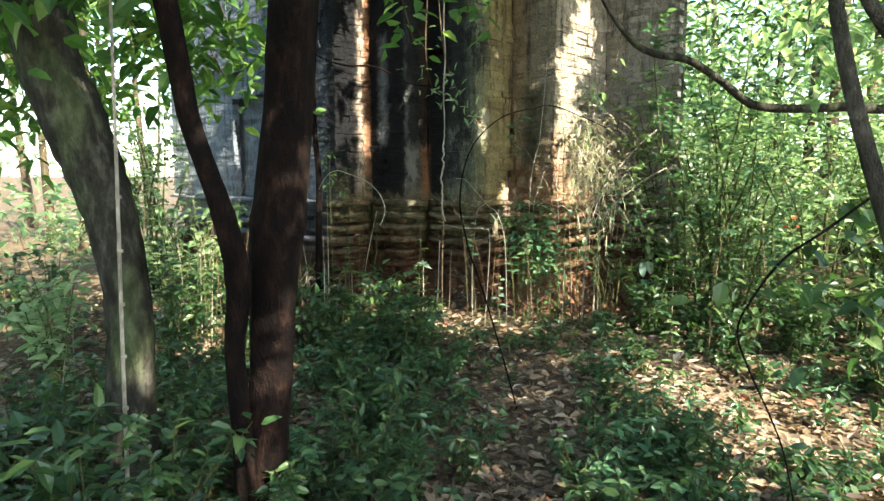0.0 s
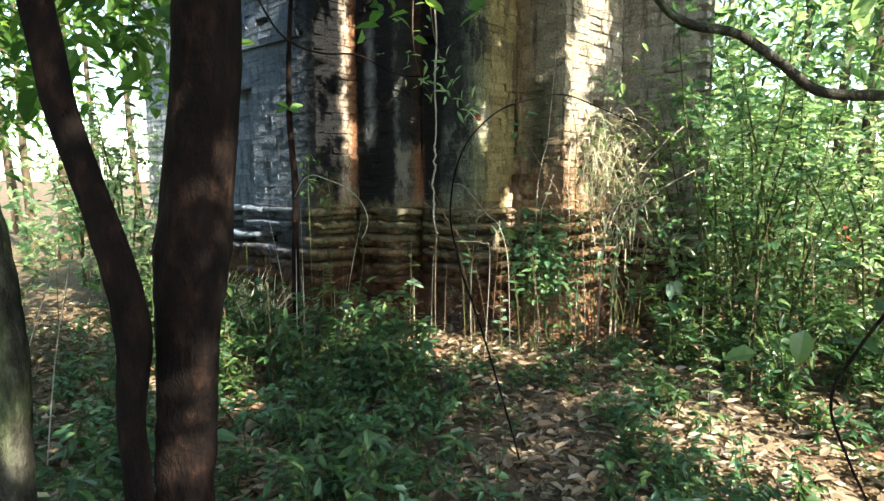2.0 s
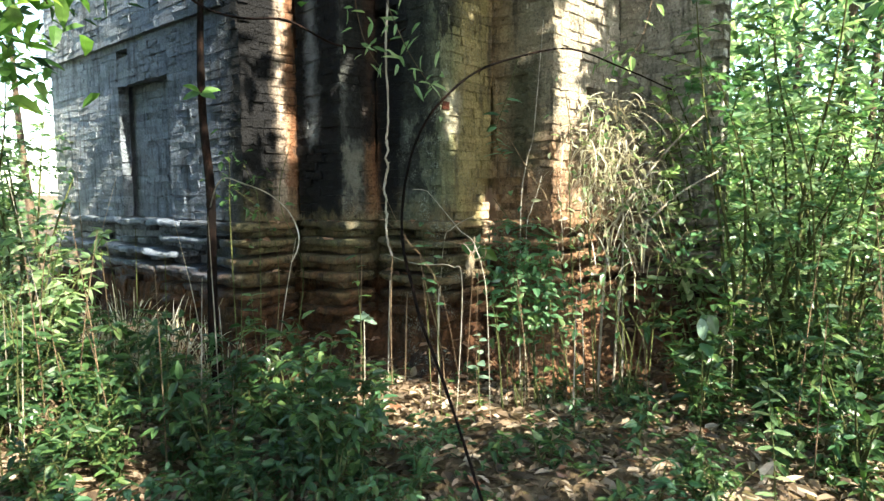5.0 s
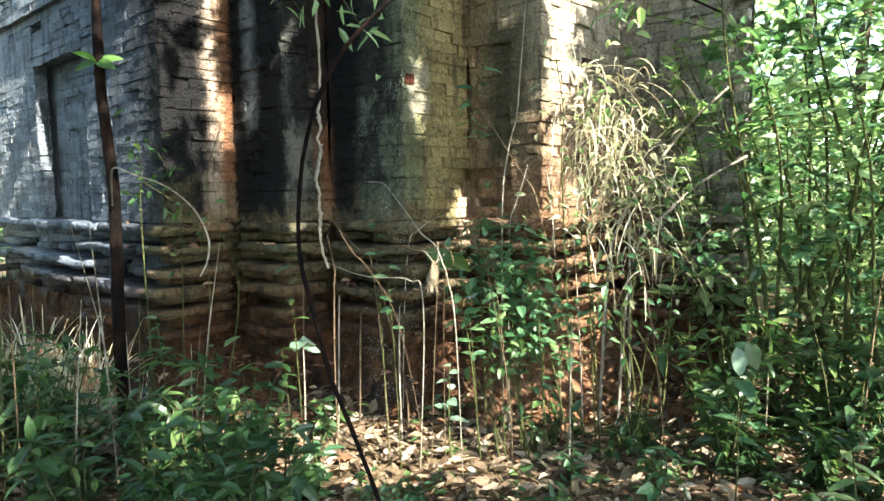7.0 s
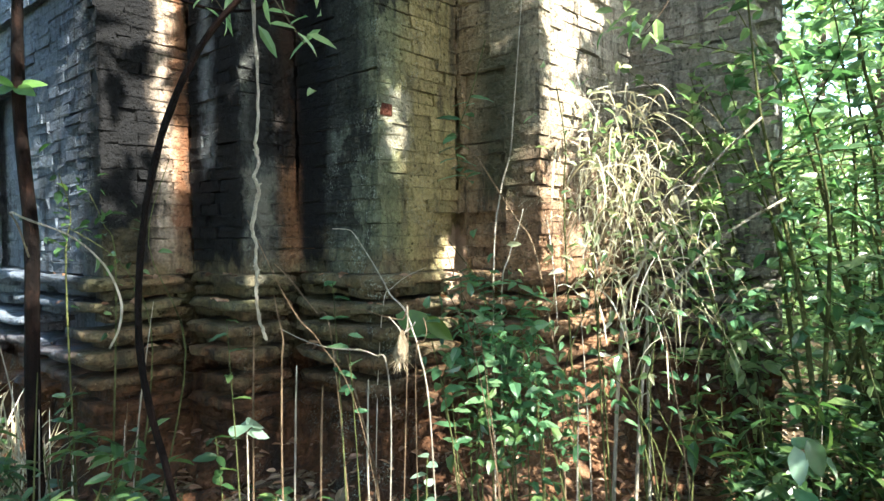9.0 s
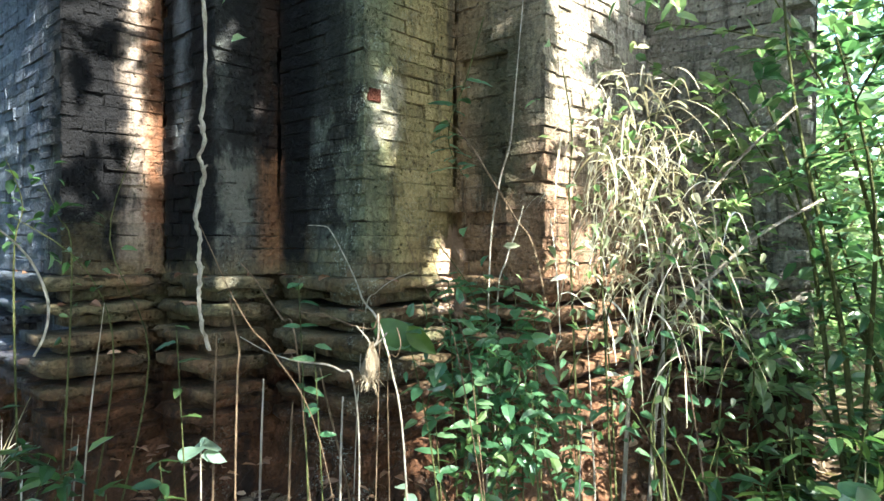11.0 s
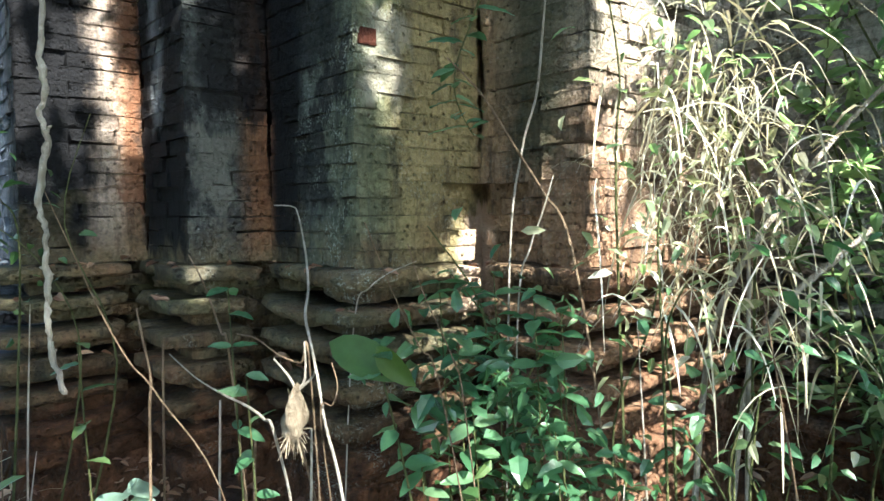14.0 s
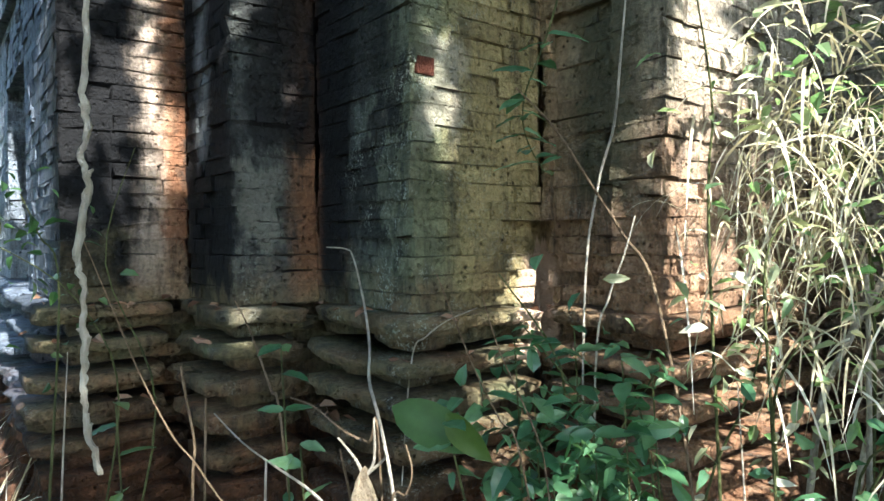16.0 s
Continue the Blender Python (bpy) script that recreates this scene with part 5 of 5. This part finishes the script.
    leafy_branch("hanging_spray", "hanging spray of narrow light green leaves", [(0.0, 7.0, 3.8), (-0.05, 6.95, 2.9), (0.0, 6.9, 2.5), (0.12, 6.85, 2.28)], 0.005, 30, LIGHT_OR_SUNLIT, (0.06, 0.11), 0.26, 0.06)
    leafy_branch("hanging_spray", "hanging spray of yellow-green leaves by the ruin", [(1.95, 7.6, 3.9), (1.85, 7.6, 3.0), (1.75, 7.55, 2.6), (1.62, 7.5, 2.42)], 0.005, 44, LIGHT_OR_SUNLIT, (0.07, 0.12), 0.45, 0.07)
    # papery seed head on its twig
    head = tagged(new("seed_head"), "cream papery dry seed head hanging on a twig", "seed head")
    s = Soup()
    ring, rows = 12, []
    prof = [(0.0, 0.070), (0.006, 0.062), (0.014, 0.04), (0.024, 0.01), (0.027, -0.015), (0.022, -0.04), (0.012, -0.058), (0.0, -0.066)]
    prof = [(r, h) for r, h, _ in smooth_line([(r, h, 0) for r, h in prof], 3)]
    for r, h in prof:
        for k in range(ring):
            a = k * 6.283 / ring
            q = r * (1 + 0.18 * math.sin(3 * a + h * 60)) + (rng.normal(0, 0.0012) if r else 0)
            rows.append((0.615 + q * math.cos(a) + 0.1 * h, 7.22 + q * math.sin(a), 1.17 + h))
    s.add(rows, [(i * ring + k, i * ring + (k + 1) % ring, (i + 1) * ring + (k + 1) % ring, (i + 1) * ring + k) for i in range(len(prof) - 1) for k in range(ring)])
    part("husk", s.mesh("husk", HUSK, True), head)
    f = Soup()
    n = 60
    ribbons(f, np.tile((0.615, 7.22, 1.13), (n, 1)) + rng.normal(0, 0.008, (n, 3)), rng.normal(0, 0.6, (n, 3)) + (0, 0, -0.8), rng.uniform(0.03, 0.07, n), 0.003, 0.2, 3)
    part("fringe", f.mesh("fringe", HUSK), head)
    t = Soup()
    for e in ((0.57, 7.22, 1.29), (0.67, 7.2, 1.27), (0.64, 7.22, 1.33)):
        tube(t, [(0.62, 7.22, 1.22), ((0.62 + e[0]) / 2 + 0.01, 7.22, 1.25), e], [0.004, 0.003, 0.002], 5, 0.1, 3)
    part("twig", t.mesh("twig", VINE, True), head)


build_sprigs()


def grass_clump(label, centre, n, spread, length, mat, droop, up, width=0.007):
    ob = tagged(new("dry_grass_clump"), label, "grass")
    for _ in range(5):
        s = Soup()
        k = n // 5
        base = np.array(centre) + rng.normal(0, 0.6, 3) * np.array(spread) + rng.normal(0, 0.8, (k, 3)) * np.array(spread)
        way = rng.normal(0, 0.7, (k, 3)) + up
        ribbons(s, base, way, rng.uniform(*length, k), width * rng.uniform(0.6, 1.5, k), droop * rng.uniform(0.5, 1.4, k))
        part("tuft", s.mesh("tuft", mat), ob, "", "stuff")
    return ob


def build_grass():
    lab = "straw-coloured drooping dry grass hanging over the ruin's flank"
    for c, n in (((1.66, 8.12, 2.2), 70), ((1.60, 8.10, 1.95), 90), ((1.74, 8.05, 1.75), 95), ((1.50, 8.14, 1.8), 70), ((1.80, 7.98, 1.5), 60), ((1.62, 8.02, 1.45), 50), ((1.86, 7.98, 1.25), 40)):
        grass_clump(lab, c, n, (0.13, 0.07, 0.12), (0.15, 0.42), STRAW, 0.7, (0, -0.2, 0.35), 0.0065)
    for c, n, mat in (((1.6, 8.05, 2.0), 120, SUNLIT_PALE), ((1.8, 7.95, 1.6), 110, SUNLIT_PALE), ((1.5, 8.0, 1.3), 80, SUNLIT_PALE), ((1.75, 8.0, 1.05), 60, SUNLIT_PALE), ((1.9, 7.9, 1.2), 55, COOL), ((1.55, 7.9, 0.8), 50, COOL),
                      ((0.92, 7.82, 1.12), 140, COOL), ((1.10, 7.85, 1.0), 140, COOL), ((1.02, 7.78, 0.75), 130, GREEN), ((-1.26, 8.30, 1.72), 40, GREEN), ((-1.08, 8.42, 1.45), 22, GREEN), ((1.2, 7.85, 0.7), 90, COOL)):
        ob = tagged(new("climber"), "sunlit climbing plant with small pale leaves" if mat is SUNLIT_PALE else "leafy green climbing plant at the ruin's foot", "climber", "climbers on the ruin's flank")
        p = np.array(c) + rng.normal(0, 1, (n, 3)) * ((0.17, 0.08, 0.22) if c[0] > 1.3 else (0.11, 0.08, 0.15))
        if mat is SUNLIT_PALE:
            part("foliage", foliage(p[: n // 2], LIGHT_OR_SUNLIT, (0.035, 0.075), 0.4, True), ob, "fresh green leaves")
            p = p[n // 2:]
        part("foliage", foliage(p, mat, (0.04, 0.08) if mat is SUNLIT_PALE else (0.04, 0.088), 0.4 if mat is SUNLIT_PALE else 0.52, True), ob)
        for _ in range(2):
            s = Soup()
            q = np.array(c) + rng.normal(0, 1, 3) * (0.15, 0.06, 0.1)
            tube(s, [(q[0] + 0.05, q[1] - 0.1, gz(q[0], q[1]) - 0.05), q + rng.normal(0, 0.09, 3) - (0, 0.02, 0.4), q, q + rng.normal(0, 0.12, 3) + (0, 0, 0.25)], [0.006, 0.004, 0.002], 5, 0.1, 5)
            part("stem", s.mesh("stem", GREENTWIG, True), ob)
    for c in ((-2.2, 8.75, 0.1), (-1.95, 8.6, 0.1), (-2.5, 8.9, 0.1), (-1.75, 8.4, 0.1), (-2.8, 9.2, 0.1)):
        grass_clump("tall dry straw-coloured stalks before the far wall", c, 46, (0.16, 0.12, 0.03), (0.5, 1.15), STRAW, 0.22, (0, 0, 2.0), 0.008)


build_grass()


def build_details():
    # red brick in the near corner's sunny face, darkened for a shadowed hole
    s = Soup()
    v, f = brick_shape(0.085, 0.066, 0.06, 0.003)
    a, d, nrm = np.array(PLAN[5]), ALONG, np.array([ALONG[1], -ALONG[0]])
    o = a + d * 0.025 + nrm * 0.008
    xy = o[None] + v[:, :1] * d[None] - v[:, 1:2] * nrm[None]
    s.add(np.column_stack([xy, v[:, 2] + 2.27]), f)
    part("hole_brick", s.mesh("hole_brick", HOLE_BRICK), ruin, "dark red brick coloured for the shade of a hole")
    # rubble at the foot of the walls
    for _ in range(46):
        i = rng.integers(0, len(PLAN) - 1)
        a, b = np.array(PLAN[i]), np.array(PLAN[i + 1])
        q = a + (b - a) * rng.random()
        d = (b - a) / np.linalg.norm(b - a)
        q = q + np.array([d[1], -d[0]]) * rng.uniform(0.35, 0.7)
        if q[0] < -2.6:
            continue
        r = rng.uniform(0.04, 0.10)
        bm = bmesh.new()
        bmesh.ops.create_icosphere(bm, subdivisions=2, radius=r)
        for w in bm.verts:
            w.co *= 1 + 0.35 * noise.noise(w.co * 14 + Vector((q[0] * 9, q[1] * 9, 0)))
            w.co.z *= 0.65
        me = bpy.data.meshes.new("rubble_stone")
        bm.to_mesh(me)
        bm.free()
        me.materials.append(BRICK)
        ob = part("rubble_stone", me)
        ob.matrix_basis = pose(q[0], q[1], gz(*q) + r * 0.3, 0, 0, rng.uniform(0, 360))
        tagged(ob, "weathered lump of broken brick in leaf litter", "rubble", "rubble at the ruin's foot")
    # dry leaves caught on the ledges and the foot
    s = Soup()
    for z, out, n in ((1.368, 0.05, 34), (1.219, 0.08, 24), (0.934, 0.09, 24), (0.35, 0.12, 160), (0.12, 0.25, 420), (0.05, 0.4, 500)):
        line = offset_plan(PLAN, out)
        dd = np.r_[0, np.cumsum(np.linalg.norm(np.diff(line, axis=0), axis=1))]
        u = rng.uniform(dd[1] - 0.8, dd[-1], n)
        p = np.stack([np.interp(u, dd, line[:, 0]), np.interp(u, dd, line[:, 1]), np.full(n, z)], 1) + rng.normal(0, 1, (n, 3)) * ((0.01, 0.01, 0.003) if z > 0.5 else (0.06, 0.06, 0.03))
        a = rng.uniform(0, 6.283, n)
        ln = rng.uniform(0.04, 0.10, n)
        leaves(s, p, np.stack([np.cos(a), np.sin(a), rng.normal(-0.1, 0.25, n)], 1), ln, ln * 0.45, True, 0.1, 0.3)
    tagged(part("caught_leaves", s.mesh("caught_leaves", REDLITTER)), "dry brown leaves caught on ledges and foot of the ruin", "leaf litter", kind="stuff")
    # single large fallen leaves near the path
    shapes = []
    for _ in range(8):
        q = Soup()
        ln = rng.uniform(0.11, 0.17)
        leaves(q, np.zeros((1, 3)), np.array([[1.0, 0, 0.05]]), np.array([ln]), np.array([ln * rng.uniform(0.38, 0.55)]), True, rng.uniform(-0.25, 0.25), 0.25, np.array([[0, 0, 1.0]]))
        shapes.append(q.mesh("fallen_leaf", LITTER))
    for k, (x, y) in enumerate(spots_in(240, -2.4, 3.4, 2.8, 7.9, 0.1)):
        ob = part("fallen_leaf", shapes[k % 8])
        ob.matrix_basis = pose(x, y, gz(x, y) + 0.04, rng.normal(0, 14), rng.normal(0, 14), rng.uniform(0, 360))
        tagged(ob, "large curled dry brown fallen leaf", "leaf", "large fallen leaves")


build_details()


# ---------------------------------------------------------------- single bricks of the near corner
def build_single_bricks():
    shapes = {}
    for o, d, z, w in SINGLE_BRICKS:
        key = round(w * 50)
        if key not in shapes:
            v, f = brick_shape(key / 50, COURSE, 0.11, 0.0022)
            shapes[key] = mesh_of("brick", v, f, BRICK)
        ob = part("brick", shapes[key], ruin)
        ob.matrix_basis = Matrix.Translation((o[0], o[1], z)) @ Matrix.Rotation(math.atan2(d[1], d[0]), 4, "Z") @ Matrix.Diagonal((w / (key / 50), 1, 1, 1))


build_single_bricks()
